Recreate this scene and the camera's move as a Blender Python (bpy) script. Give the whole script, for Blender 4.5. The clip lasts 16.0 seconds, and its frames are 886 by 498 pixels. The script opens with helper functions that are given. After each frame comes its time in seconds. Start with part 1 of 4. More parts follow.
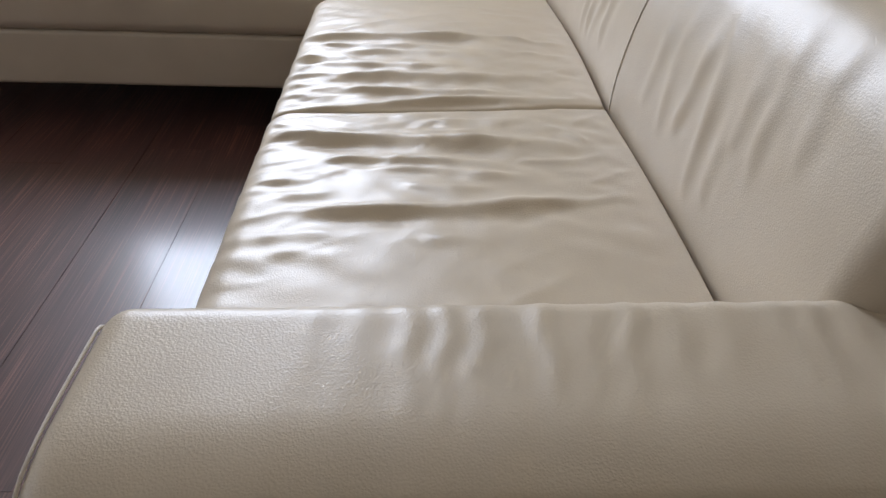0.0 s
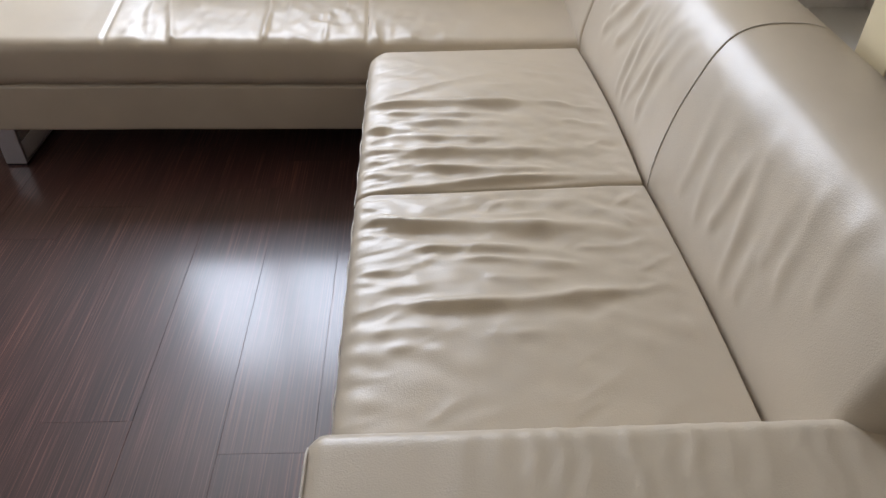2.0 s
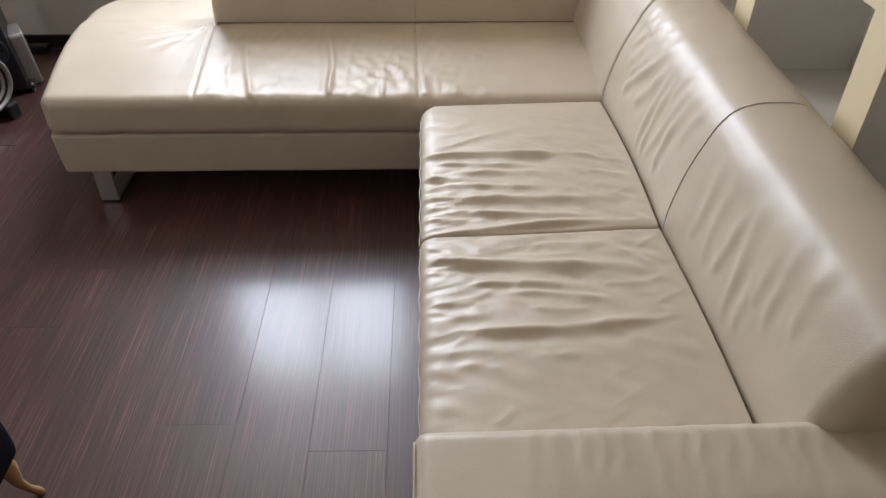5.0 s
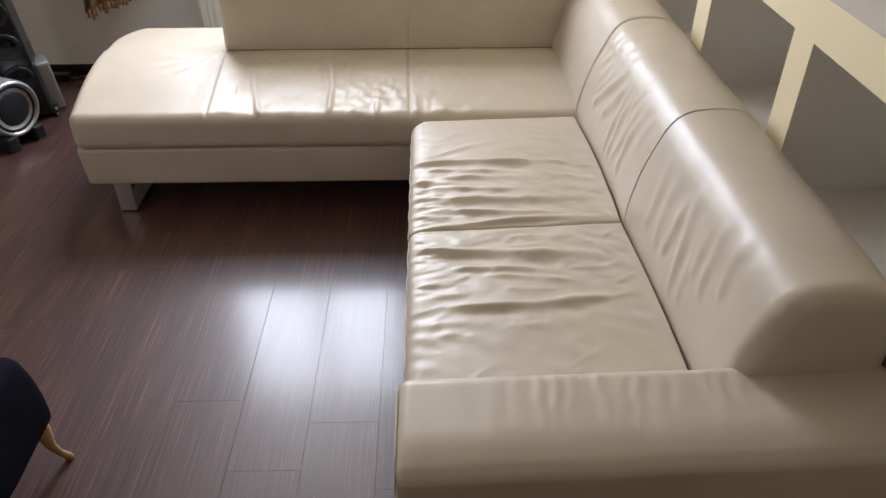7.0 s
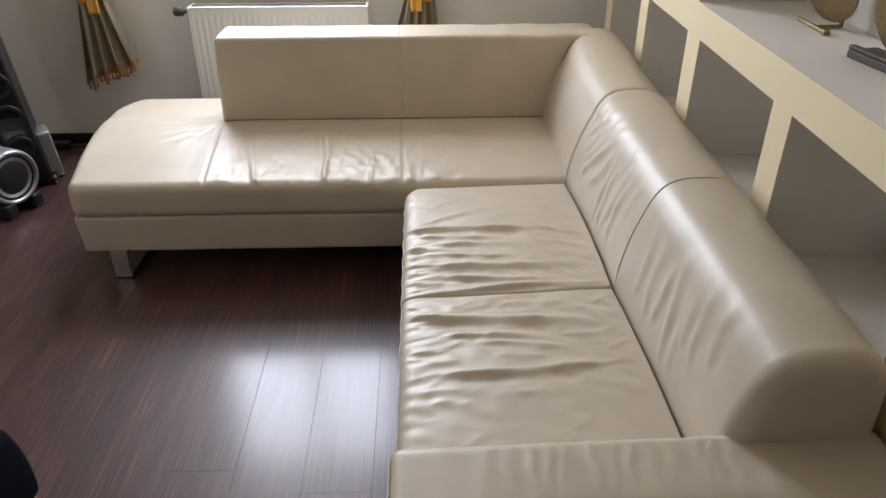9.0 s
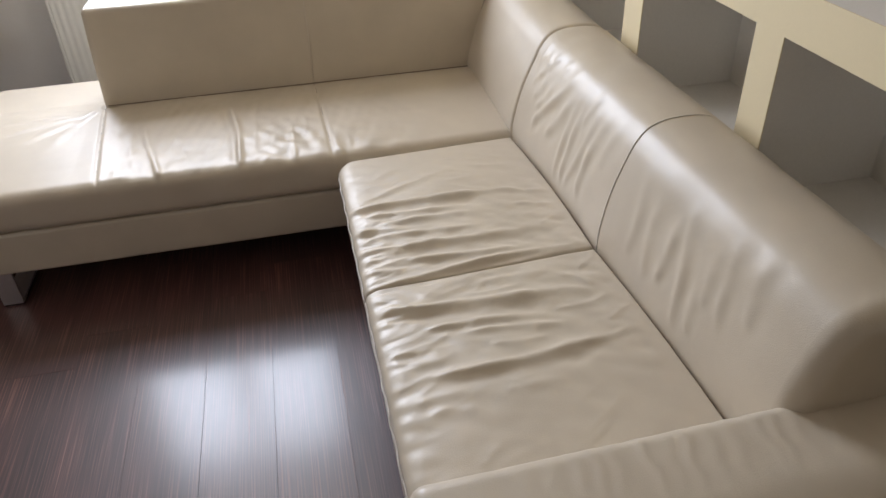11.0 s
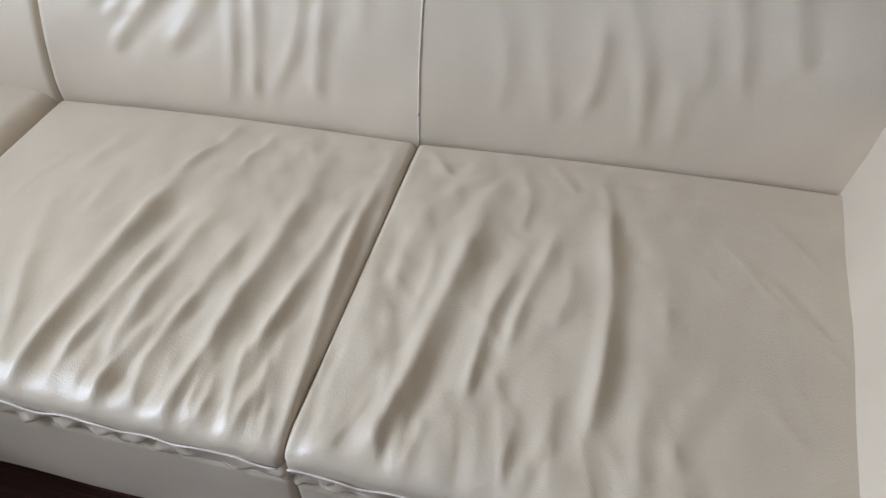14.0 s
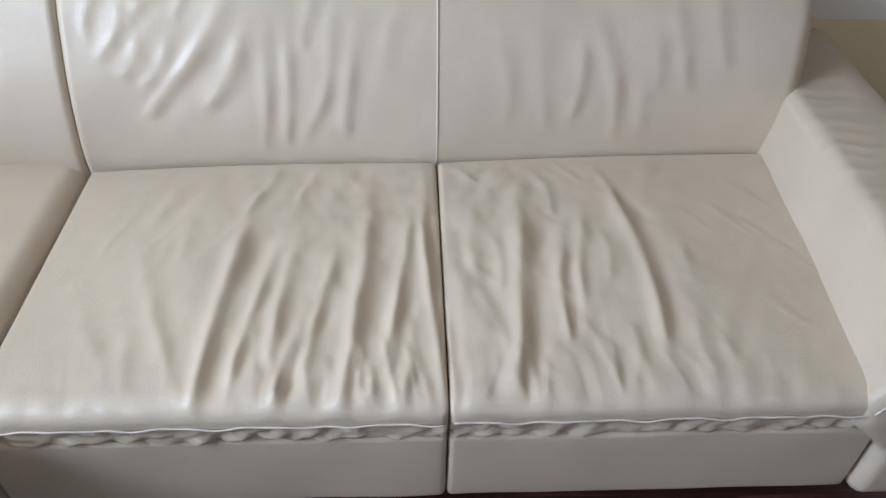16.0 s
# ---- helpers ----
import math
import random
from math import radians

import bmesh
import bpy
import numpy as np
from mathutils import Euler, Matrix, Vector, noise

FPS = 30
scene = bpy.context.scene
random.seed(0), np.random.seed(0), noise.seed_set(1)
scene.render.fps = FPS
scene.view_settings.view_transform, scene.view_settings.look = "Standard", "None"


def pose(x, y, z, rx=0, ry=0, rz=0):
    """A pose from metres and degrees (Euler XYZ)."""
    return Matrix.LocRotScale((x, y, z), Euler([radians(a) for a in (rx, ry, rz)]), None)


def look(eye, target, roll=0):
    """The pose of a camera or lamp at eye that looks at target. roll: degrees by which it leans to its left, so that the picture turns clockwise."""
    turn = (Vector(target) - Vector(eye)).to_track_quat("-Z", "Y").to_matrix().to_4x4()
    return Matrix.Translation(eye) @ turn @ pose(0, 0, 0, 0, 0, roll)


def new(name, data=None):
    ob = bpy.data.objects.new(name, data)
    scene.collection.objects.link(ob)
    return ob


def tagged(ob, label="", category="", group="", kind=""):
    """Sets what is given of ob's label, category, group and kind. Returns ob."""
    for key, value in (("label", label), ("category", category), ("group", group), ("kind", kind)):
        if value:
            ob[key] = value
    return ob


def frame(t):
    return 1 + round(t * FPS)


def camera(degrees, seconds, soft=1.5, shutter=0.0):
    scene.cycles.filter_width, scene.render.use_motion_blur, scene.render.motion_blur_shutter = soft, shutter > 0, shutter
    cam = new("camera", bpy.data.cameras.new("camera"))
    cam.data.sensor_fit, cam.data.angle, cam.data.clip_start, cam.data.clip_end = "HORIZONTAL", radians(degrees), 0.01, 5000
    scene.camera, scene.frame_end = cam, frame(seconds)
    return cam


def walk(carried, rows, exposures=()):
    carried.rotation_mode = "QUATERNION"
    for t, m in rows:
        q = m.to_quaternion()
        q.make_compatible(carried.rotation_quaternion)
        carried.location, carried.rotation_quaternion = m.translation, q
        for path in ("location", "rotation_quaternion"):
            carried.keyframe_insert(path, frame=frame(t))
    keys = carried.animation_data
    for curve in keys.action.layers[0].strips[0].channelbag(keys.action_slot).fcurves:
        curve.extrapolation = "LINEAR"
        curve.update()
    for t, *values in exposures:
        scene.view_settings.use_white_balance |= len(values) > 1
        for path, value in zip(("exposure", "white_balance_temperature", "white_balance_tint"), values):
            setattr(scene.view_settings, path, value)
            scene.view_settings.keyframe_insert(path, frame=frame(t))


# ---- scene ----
cam = camera(62.5, 16.0)
PATH = [
    (0, (0.294, -0.544, 1.04), (0.364, 1.09, -0.111), 2.3),
    (0.5, (0.267, -0.538, 1.13), (0.339, 1.062, -0.067), 1.9),
    (1, (0.217, -0.555, 1.221), (0.307, 1.022, -0.005), 2.4),
    (1.5, (0.181, -0.568, 1.297), (0.263, 0.994, 0.05), 1.9),
    (2, (0.139, -0.59, 1.379), (0.211, 0.96, 0.117), 1.2),
    (2.5, (0.086, -0.619, 1.452), (0.148, 0.931, 0.19), 0.8),
    (3, (0.052, -0.641, 1.506), (0.101, 0.916, 0.251), 0.5),
    (3.5, (0.04, -0.661, 1.546), (0.082, 0.907, 0.305), 0.5),
    (4, (0.032, -0.685, 1.58), (0.068, 0.891, 0.349), 0.5),
    (4.5, (0.018, -0.735, 1.622), (0.057, 0.825, 0.372), 0.4),
    (7, (0.068, -1.085, 1.713), (0.101, 0.532, 0.537), -0.1),
    (7.5, (0.077, -1.091, 1.727), (0.105, 0.57, 0.614), -0.4),
    (8, (0.079, -1.108, 1.742), (0.109, 0.592, 0.689), -0.4),
    (10.5, (0.01, -0.954, 1.69), (0.193, 0.75, 0.66), -0.3),
    (11, (-0.091, -0.801, 1.644), (0.229, 0.811, 0.504), -2.2),
    (11.5, (-0.188, -0.604, 1.59), (0.3, 0.874, 0.333), -3.0),
    (12, (-0.307, -0.348, 1.476), (0.405, 1.005, 0.187), -4.0),
    (12.5, (-0.398, -0.143, 1.435), (0.546, 0.971, 0.069), -4.8),
    (13, (-0.418, 0.081, 1.378), (0.69, 0.965, -0.033), -3.9),
    (13.5, (-0.384, 0.281, 1.326), (0.874, 0.936, -0.084), -1.4),
    (14, (-0.425, 0.445, 1.259), (0.975, 0.81, -0.123), -0.4),
    (14.5, (-0.515, 0.616, 1.279), (0.896, 0.816, -0.125), -1.9),
    (15, (-0.582, 0.72, 1.314), (0.872, 0.798, -0.057), -0.1),
    (15.5, (-0.649, 0.802, 1.351), (0.825, 0.789, -0.001), 1.2),
    (16, (-0.708, 0.835, 1.385), (0.798, 0.747, 0.073), 1.6),
]
EXPOSURES = [(0.0, 0.03, 6200, 14), (1.5, -0.03, 6260, 14), (3.5, -0.03, 6450, 15), (7.0, 0.15, 6480, 15), (8.0, 0.06, 6460, 15), (10.5, -0.04, 6420, 15), (12.0, 0.06, 6250, 14), (13.0, 0.05, 5900, 13), (14.0, 0.06, 5780, 12), (16.0, 0.08, 5680, 12)]
walk(cam, [(t, look(eye, target, roll)) for t, eye, target, roll in PATH], EXPOSURES)

# ---- world and light ----
world = bpy.data.worlds.new("sky")
scene.world = world
world.use_nodes = True
wn = world.node_tree.nodes
sky = wn.new("ShaderNodeTexSky")
sky.sky_type = "NISHITA"
sky.sun_disc = False
sky.sun_elevation, sky.sun_rotation = radians(38), radians(60)
world.node_tree.links.new(sky.outputs["Color"], wn["Background"].inputs["Color"])
wn["Background"].inputs["Strength"].default_value = 0.12

WIN = (-1.45, -0.08, 1.04, 2.86)   # window opening: x0, x1, sill, head
WALL_Y = 3.10                      # inner face of the window wall
FACE_X = 1.03                      # face of the niche wall


def window_lamp(x0, x1, watts):
    data = bpy.data.lights.new("window_or_fill_light", "AREA")
    data.shape, data.size, data.size_y = "RECTANGLE", x1 - x0, WIN[3] - WIN[2] - 0.14
    data.energy, data.color = watts, (0.81, 0.89, 1.0)
    ob = new("window_or_fill_light", data)
    ob.matrix_world = look(((x0 + x1) / 2, WALL_Y + 0.05, (WIN[2] + WIN[3]) / 2), ((x0 + x1) / 2, 0, (WIN[2] + WIN[3]) / 2))
    return ob


MID = (WIN[0] + WIN[1]) / 2
window_lamp(WIN[0] + 0.07, MID - 0.05, 53)
window_lamp(MID + 0.05, WIN[1] - 0.07, 53)


WEST = (-0.80, 0.60, 0.95, 2.35)   # unseen opening added in the west wall for fill light: y0, y1, sill, head
# added fill lamp, brightens surfaces that face west
side = bpy.data.lights.new("window_or_fill_light", "AREA")
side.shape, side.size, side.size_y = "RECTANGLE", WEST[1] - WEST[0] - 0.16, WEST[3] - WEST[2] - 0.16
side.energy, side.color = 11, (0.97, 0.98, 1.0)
new("window_or_fill_light", side).matrix_world = look((-3.16, (WEST[0] + WEST[1]) / 2, 1.6), (0, (WEST[0] + WEST[1]) / 2, 1.6))


# ---- materials ----
def shader(name, base, rough=0.5, metal=0.0, spec=0.5):
    m = bpy.data.materials.new(name)
    m.use_nodes = True
    b = m.node_tree.nodes["Principled BSDF"]
    b.inputs["Base Color"].default_value = (*base, 1)
    b.inputs["Roughness"].default_value = rough
    b.inputs["Metallic"].default_value = metal
    b.inputs["Specular IOR Level"].default_value = spec
    return m, m.node_tree.nodes, m.node_tree.links, b


def coords(n, l, scale=(1, 1, 1)):
    tc = n.new("ShaderNodeTexCoord")
    mp = n.new("ShaderNodeMapping")
    mp.inputs["Scale"].default_value = scale
    l.new(tc.outputs["Object"], mp.inputs["Vector"])
    return mp.outputs["Vector"]


def noise_tex(n, l, vec, scale, detail=4, rough=0.55):
    t = n.new("ShaderNodeTexNoise")
    t.inputs["Scale"].default_value, t.inputs["Detail"].default_value = scale, detail
    t.inputs["Roughness"].default_value = rough
    l.new(vec, t.inputs["Vector"])
    return t.outputs["Fac"]


def ramp(n, l, fac, stops):
    r = n.new("ShaderNodeValToRGB")
    e = r.color_ramp.elements
    while len(e) < len(stops):
        e.new(0.5)
    for k, (p, c) in zip(e, stops):
        k.position, k.color = p, (*c, 1)
    l.new(fac, r.inputs["Fac"])
    return r.outputs["Color"]


def spread(n, l, fac, lo, hi):
    r = n.new("ShaderNodeMapRange")
    r.inputs["To Min"].default_value, r.inputs["To Max"].default_value = lo, hi
    l.new(fac, r.inputs["Value"])
    return r.outputs["Result"]


def relief(n, l, b, layers):
    """layers: (height socket, strength, distance)"""
    last = None
    for h, strength, dist in layers:
        bp = n.new("ShaderNodeBump")
        bp.inputs["Strength"].default_value, bp.inputs["Distance"].default_value = strength, dist
        l.new(h, bp.inputs["Height"])
        if last:
            l.new(last, bp.inputs["Normal"])
        last = bp.outputs["Normal"]
    l.new(last, b.inputs["Normal"])


def mul(c, k):
    return tuple(v * k for v in c)


def leather_material(name, base, rough=0.40):
    m, n, l, b = shader(name, base, rough)
    v = coords(n, l)
    big = noise_tex(n, l, v, 5, 3)
    b.inputs["Specular IOR Level"].default_value = 0.5
    b.inputs["Coat Weight"].default_value, b.inputs["Coat Roughness"].default_value = 0.12, 0.32
    l.new(ramp(n, l, big, [(0.25, mul(base, 0.93)), (0.75, mul(base, 1.05))]), b.inputs["Base Color"])
    fine = noise_tex(n, l, v, 60, 4)
    l.new(spread(n, l, fine, rough - 0.06, rough + 0.08), b.inputs["Roughness"])
    vo = n.new("ShaderNodeTexVoronoi")
    vo.feature, vo.inputs["Scale"].default_value = "SMOOTH_F1", 480
    warp = n.new("ShaderNodeTexNoise")
    warp.inputs["Scale"].default_value, warp.inputs["Detail"].default_value = 260, 2
    l.new(v, warp.inputs["Vector"])
    bent = n.new("ShaderNodeVectorMath")
    bent.operation, bent.inputs[1].default_value = "MULTIPLY_ADD", (0.002, 0.002, 0.002)
    l.new(warp.outputs["Color"], bent.inputs[0]), l.new(v, bent.inputs[2])
    l.new(bent.outputs["Vector"], vo.inputs["Vector"])
    relief(n, l, b, [(noise_tex(n, l, v, 30, 3, 0.5), 0.05, 0.006), (noise_tex(n, l, v, 700, 2), 0.04, 0.0006), (vo.outputs["Distance"], 0.36, 0.0010)])
    return m


def plain(name, base, rough=0.5, metal=0.0, grain=40, vary=0.06, bump=0.08, depth=0.002, spec=0.5):
    m, n, l, b = shader(name, base, rough, metal, spec)
    v = coords(n, l)
    f = noise_tex(n, l, v, grain, 5)
    g = noise_tex(n, l, v, 2.3, 3)
    add = n.new("ShaderNodeMath")
    add.operation = "ADD"
    l.new(f, add.inputs[0]), l.new(g, add.inputs[1])
    half = n.new("ShaderNodeMath")
    half.operation, half.inputs[1].default_value = "MULTIPLY", 0.5
    l.new(add.outputs[0], half.inputs[0])
    l.new(ramp(n, l, half.outputs[0], [(0.3, mul(base, 1 - vary)), (0.7, mul(base, 1 + vary))]), b.inputs["Base Color"])
    l.new(spread(n, l, f, max(rough - 0.06, 0.02), min(rough + 0.06, 1)), b.inputs["Roughness"])
    relief(n, l, b, [(f, bump, depth)])
    return m


def floor_material():
    m, n, l, b = shader("dark_laminate", (0.06, 0.03, 0.025), 0.5, spec=0.75)
    b.inputs["Coat Weight"].default_value, b.inputs["Coat Roughness"].default_value = 0.68, 0.185
    info = n.new("ShaderNodeObjectInfo")
    tc = n.new("ShaderNodeTexCoord")
    off = n.new("ShaderNodeVectorMath")
    off.operation = "MULTIPLY_ADD"
    comb = n.new("ShaderNodeCombineXYZ")
    l.new(info.outputs["Random"], comb.inputs["X"]), l.new(info.outputs["Random"], comb.inputs["Y"])
    l.new(comb.outputs["Vector"], off.inputs[0])
    off.inputs[1].default_value = (7, 13, 0)
    l.new(tc.outputs["Object"], off.inputs[2])
    mp = n.new("ShaderNodeMapping")
    mp.inputs["Scale"].default_value = (290, 3.0, 1)
    l.new(off.outputs["Vector"], mp.inputs["Vector"])
    streak = noise_tex(n, l, mp.outputs["Vector"], 1.0, 2, 0.5)
    mp2 = n.new("ShaderNodeMapping")
    mp2.inputs["Scale"].default_value = (9, 1.1, 1)
    l.new(off.outputs["Vector"], mp2.inputs["Vector"])
    cloud = noise_tex(n, l, mp2.outputs["Vector"], 1.0, 3)
    fine = ramp(n, l, streak, [(0.36, (0.048, 0.0165, 0.0145)), (0.54, (0.076, 0.030, 0.0255)), (0.74, (0.210, 0.092, 0.072))])
    wide = ramp(n, l, cloud, [(0.3, (0.7, 0.7, 0.7)), (0.7, (1.25, 1.2, 1.15))])
    mix = n.new("ShaderNodeMix")
    mix.data_type, mix.blend_type, mix.inputs["Factor"].default_value = "RGBA", "MULTIPLY", 1.0
    l.new(fine, mix.inputs["A"]), l.new(wide, mix.inputs["B"])
    l.new(mix.outputs["Result"], b.inputs["Base Color"])
    r1 = spread(n, l, streak, 0.42, 0.54)
    l.new(r1, b.inputs["Roughness"])
    relief(n, l, b, [(streak, 0.025, 0.0010)])
    return m


LEATHER = leather_material("cream_leather", (0.594, 0.511, 0.394), 0.39)
PIPING = leather_material("piping_leather", (0.66, 0.60, 0.52), 0.45)
# stitched seams, and dark strips that stand in for crease shade
SEAM_AND_SHADE = plain("seam_thread_and_crease_shade", (0.24, 0.185, 0.13), 0.8, grain=300)
CHROME = plain("brushed_chrome", (0.80, 0.80, 0.80), 0.34, 1.0, grain=200, bump=0.02)
FLOOR = floor_material()
WALL = plain("white_wall_paint", (0.84, 0.82, 0.79), 0.85, grain=120, vary=0.03, bump=0.12)
TAUPE = plain("taupe_wall_paint", (0.25, 0.195, 0.13), 0.85, grain=120, vary=0.03, bump=0.12)
CEIL = plain("ceiling_paint", (0.60, 0.53, 0.43), 0.9, grain=120, vary=0.03)
CREAM = plain("cream_wall_paint", (0.78, 0.66, 0.42), 0.8, grain=150, vary=0.02, bump=0.10)
NICHE = plain("grey_niche_paint", (0.78, 0.735, 0.66), 0.85, grain=120, vary=0.04, bump=0.12)
BASEB = plain("dark_skirting", (0.02, 0.015, 0.013), 0.4)
WHITE = plain("white_enamel", (0.80, 0.80, 0.77), 0.35, vary=0.02, bump=0.02)
GREYMETAL = plain("grille_and_shaded_face_grey", (0.35, 0.34, 0.32), 0.5, 0.3)
DARKGREY = plain("dark_grey_plastic", (0.07, 0.065, 0.06), 0.5)
BLACK = plain("black_lacquer", (0.010, 0.010, 0.012), 0.30, vary=0.1, bump=0.02)
RUBBER = plain("black_rubber", (0.018, 0.018, 0.02), 0.42, vary=0.2)
CONE = plain("dark_cone", (0.022, 0.022, 0.026), 0.55, spec=0.4)
SILVER = plain("silver_paint", (0.55, 0.55, 0.56), 0.32, 0.6)
VELVET = plain("navy_velvet", (0.007, 0.008, 0.016), 0.9, grain=240, vary=0.35, bump=0.3, spec=0.12)
GOLDWOOD = plain("golden_wood", (0.42, 0.25, 0.10), 0.38, grain=30, vary=0.25)
CURTAIN = plain("grey_green_satin", (0.25, 0.21, 0.145), 0.5, grain=90, vary=0.25, bump=0.15)
CURTAIN_PALE = plain("pale_green_satin", (0.36, 0.33, 0.25), 0.45, grain=90, vary=0.15)
CURTAIN_GOLD = plain("gold_brown_satin", (0.40, 0.27, 0.12), 0.5, grain=90, vary=0.2)
ORANGE = plain("orange_fringe", (0.36, 0.18, 0.07), 0.7, grain=200, vary=0.3, bump=0.3)
AMBER = plain("amber_tieback", (0.75, 0.40, 0.06), 0.55, grain=150, vary=0.15)
BRASS = plain("brass", (0.27, 0.195, 0.10), 0.45, 0.8, grain=90, vary=0.3)
BRONZE = plain("bronze_plate", (0.13, 0.062, 0.03), 0.3, 0.35, grain=60, vary=0.4)
DARKWOOD = plain("dark_wood", (0.065, 0.048, 0.036), 0.6, grain=60, vary=0.3)


# ---- mesh helpers ----
def link(name, V, F, mat, parent=None, label="", smooth=True):
    me = bpy.data.meshes.new(name)
    me.from_pydata([tuple(map(float, v)) for v in V], [], [tuple(int(i) for i in f) for f in F])
    if smooth:
        me.polygons.foreach_set("use_smooth", [True] * len(me.polygons))
    me.materials.append(mat)
    ob = new(name, me)
    if parent:
        ob.parent = parent
    if label:
        ob["label"] = label
    return ob


def part(name, bm, mat, parent=None, label="", smooth=False):
    bmesh.ops.recalc_face_normals(bm, faces=bm.faces)
    me = bpy.data.meshes.new(name)
    bm.to_mesh(me)
    bm.free()
    if smooth:
        me.polygons.foreach_set("use_smooth", [True] * len(me.polygons))
    me.materials.append(mat)
    ob = new(name, me)
    if parent:
        ob.parent = parent
    if label:
        ob["label"] = label
    return ob


def thing(name, label, category, at=(0, 0, 0), group="", kind=""):
    ob = new(name)
    ob.empty_display_size = 0.1
    ob.location = at
    return tagged(ob, label, category, group, kind)


def add_box(bm, x0, x1, y0, y1, z0, z1, bevel=0.0, segs=2):
    r = bmesh.ops.create_cube(bm, size=1, matrix=Matrix.LocRotScale(((x0 + x1) / 2, (y0 + y1) / 2, (z0 + z1) / 2), None, (x1 - x0, y1 - y0, z1 - z0)))
    if bevel:
        edges = list({e for v in r["verts"] for e in v.link_edges})
        bmesh.ops.bevel(bm, geom=edges, offset=bevel, segments=segs, affect="EDGES", profile=0.5)
    return bm


def box(*a, **k):
    return add_box(bmesh.new(), *a, **k)


def steps(lo, hi, r, pitch, k=5):
    """Coordinates from lo to hi, close at the rounded ends."""
    a = lo + r * (1 - np.cos(np.linspace(0, math.pi / 2, k + 1)))[:-1] * 1.0
    n = max(int((hi - lo - 2 * r) / pitch), 1)
    m = np.linspace(lo + r, hi - r, n + 1)
    return np.concatenate([a, m, (hi + lo) - a[::-1]])


def soft_box(X, Y, Z, r, bend=None):
    """A rounded box over three coordinate lists; bend moves the points (N x 3 places, N x 3 normals)."""
    axes = [np.asarray(a, float) for a in (X, Y, Z)]
    lo, hi = np.array([a[0] for a in axes]), np.array([a[-1] for a in axes])
    index, P, F = {}, [], []

    def vert(i, j, k):
        key = (i, j, k)
        if key not in index:
            index[key] = len(P)
            P.append((axes[0][i], axes[1][j], axes[2][k]))
        return index[key]

    nx, ny, nz = (len(a) - 1 for a in axes)
    for i in range(nx):
        for j in range(ny):
            F.append((vert(i, j, nz), vert(i + 1, j, nz), vert(i + 1, j + 1, nz), vert(i, j + 1, nz)))
            F.append((vert(i, j, 0), vert(i, j + 1, 0), vert(i + 1, j + 1, 0), vert(i + 1, j, 0)))
    for i in range(nx):
        for k in range(nz):
            F.append((vert(i, 0, k), vert(i + 1, 0, k), vert(i + 1, 0, k + 1), vert(i, 0, k + 1)))
            F.append((vert(i, ny, k), vert(i, ny, k + 1), vert(i + 1, ny, k + 1), vert(i + 1, ny, k)))
    for j in range(ny):
        for k in range(nz):
            F.append((vert(0, j, k), vert(0, j, k + 1), vert(0, j + 1, k + 1), vert(0, j + 1, k)))
            F.append((vert(nx, j, k), vert(nx, j + 1, k), vert(nx, j + 1, k + 1), vert(nx, j, k + 1)))
    P = np.array(P)
    inner = np.clip(P, lo + r, hi - r)
    d = P - inner
    size = np.linalg.norm(d, axis=1, keepdims=True)
    N = d / np.maximum(size, 1e-9)
    P = inner + N * r
    if bend:
        P = bend(P, N)
    return P, F


def waves(a, b, seed, low, high, count=14):
    """Smooth random relief over two coordinates, about -1 to 1."""
    rng = np.random.default_rng(seed)
    out = np.zeros_like(a)
    for _ in range(count):
        f, th, ph = rng.uniform(low, high), rng.uniform(0, math.pi), rng.uniform(0, 6.28)
        out += np.sin((a * math.cos(th) + b * math.sin(th)) * f + ph)
    return out / math.sqrt(count)


def fold(a, b, a0, b0, a1, b1, width, height, bow=0.0, shade=0.28):
    """A crease from (a0, b0) to (a1, b1): a crest, with a hollow beside it on its lower-b side."""
    da, db = a1 - a0, b1 - b0
    size = math.hypot(da, db)
    t = ((a - a0) * da + (b - b0) * db) / size ** 2
    d = ((b - b0) * da - (a - a0) * db) / size * (1 if da > 0 else -1)
    d = d - 4 * bow * np.clip(t, 0, 1) * (1 - np.clip(t, 0, 1)) + 0.15 * width * np.sin(6 * t + a0 * 40)
    reach = np.clip(np.minimum((t + 0.25) / 0.60, (1.12 - t) / 0.26), 0, 1)
    reach = reach * reach * (3 - 2 * reach) * (0.85 + 0.25 * np.sin(11 * t + b0 * 90))
    w = width * (0.52 + 0.30 * np.clip(1 - t, 0, 1))
    return height * reach * (np.exp(-np.abs(d / w) ** 1.8) - shade * np.exp(-((d + 2.1 * w) / (1.3 * w)) ** 2))


def tube(name, pts, radius, mat, parent=None, label="", sides=6, closed=False):
    pts = [Vector(p) for p in pts]
    V, F, n = [], [], len(pts)
    for i, p in enumerate(pts):
        t = (pts[(i + 1) % n if closed else min(i + 1, n - 1)] - pts[(i - 1) if (closed or i) else 0]).normalized()
        u = t.cross(Vector((0, 0, 1)))
        if u.length < 0.1:
            u = t.cross(Vector((1, 0, 0)))
        u.normalize()
        w = t.cross(u)
        for k in range(sides):
            an = 2 * math.pi * k / sides
            V.append(p + (u * math.cos(an) + w * math.sin(an)) * radius)
    for i in range(n if closed else n - 1):
        for k in range(sides):
            a, b = i * sides, ((i + 1) % n) * sides
            F.append((a + k, a + (k + 1) % sides, b + (k + 1) % sides, b + k))
    if not closed:
        F += [tuple(range(sides))[::-1], tuple((n - 1) * sides + k for k in range(sides))]
    return link(name, V, F, mat, parent, label)


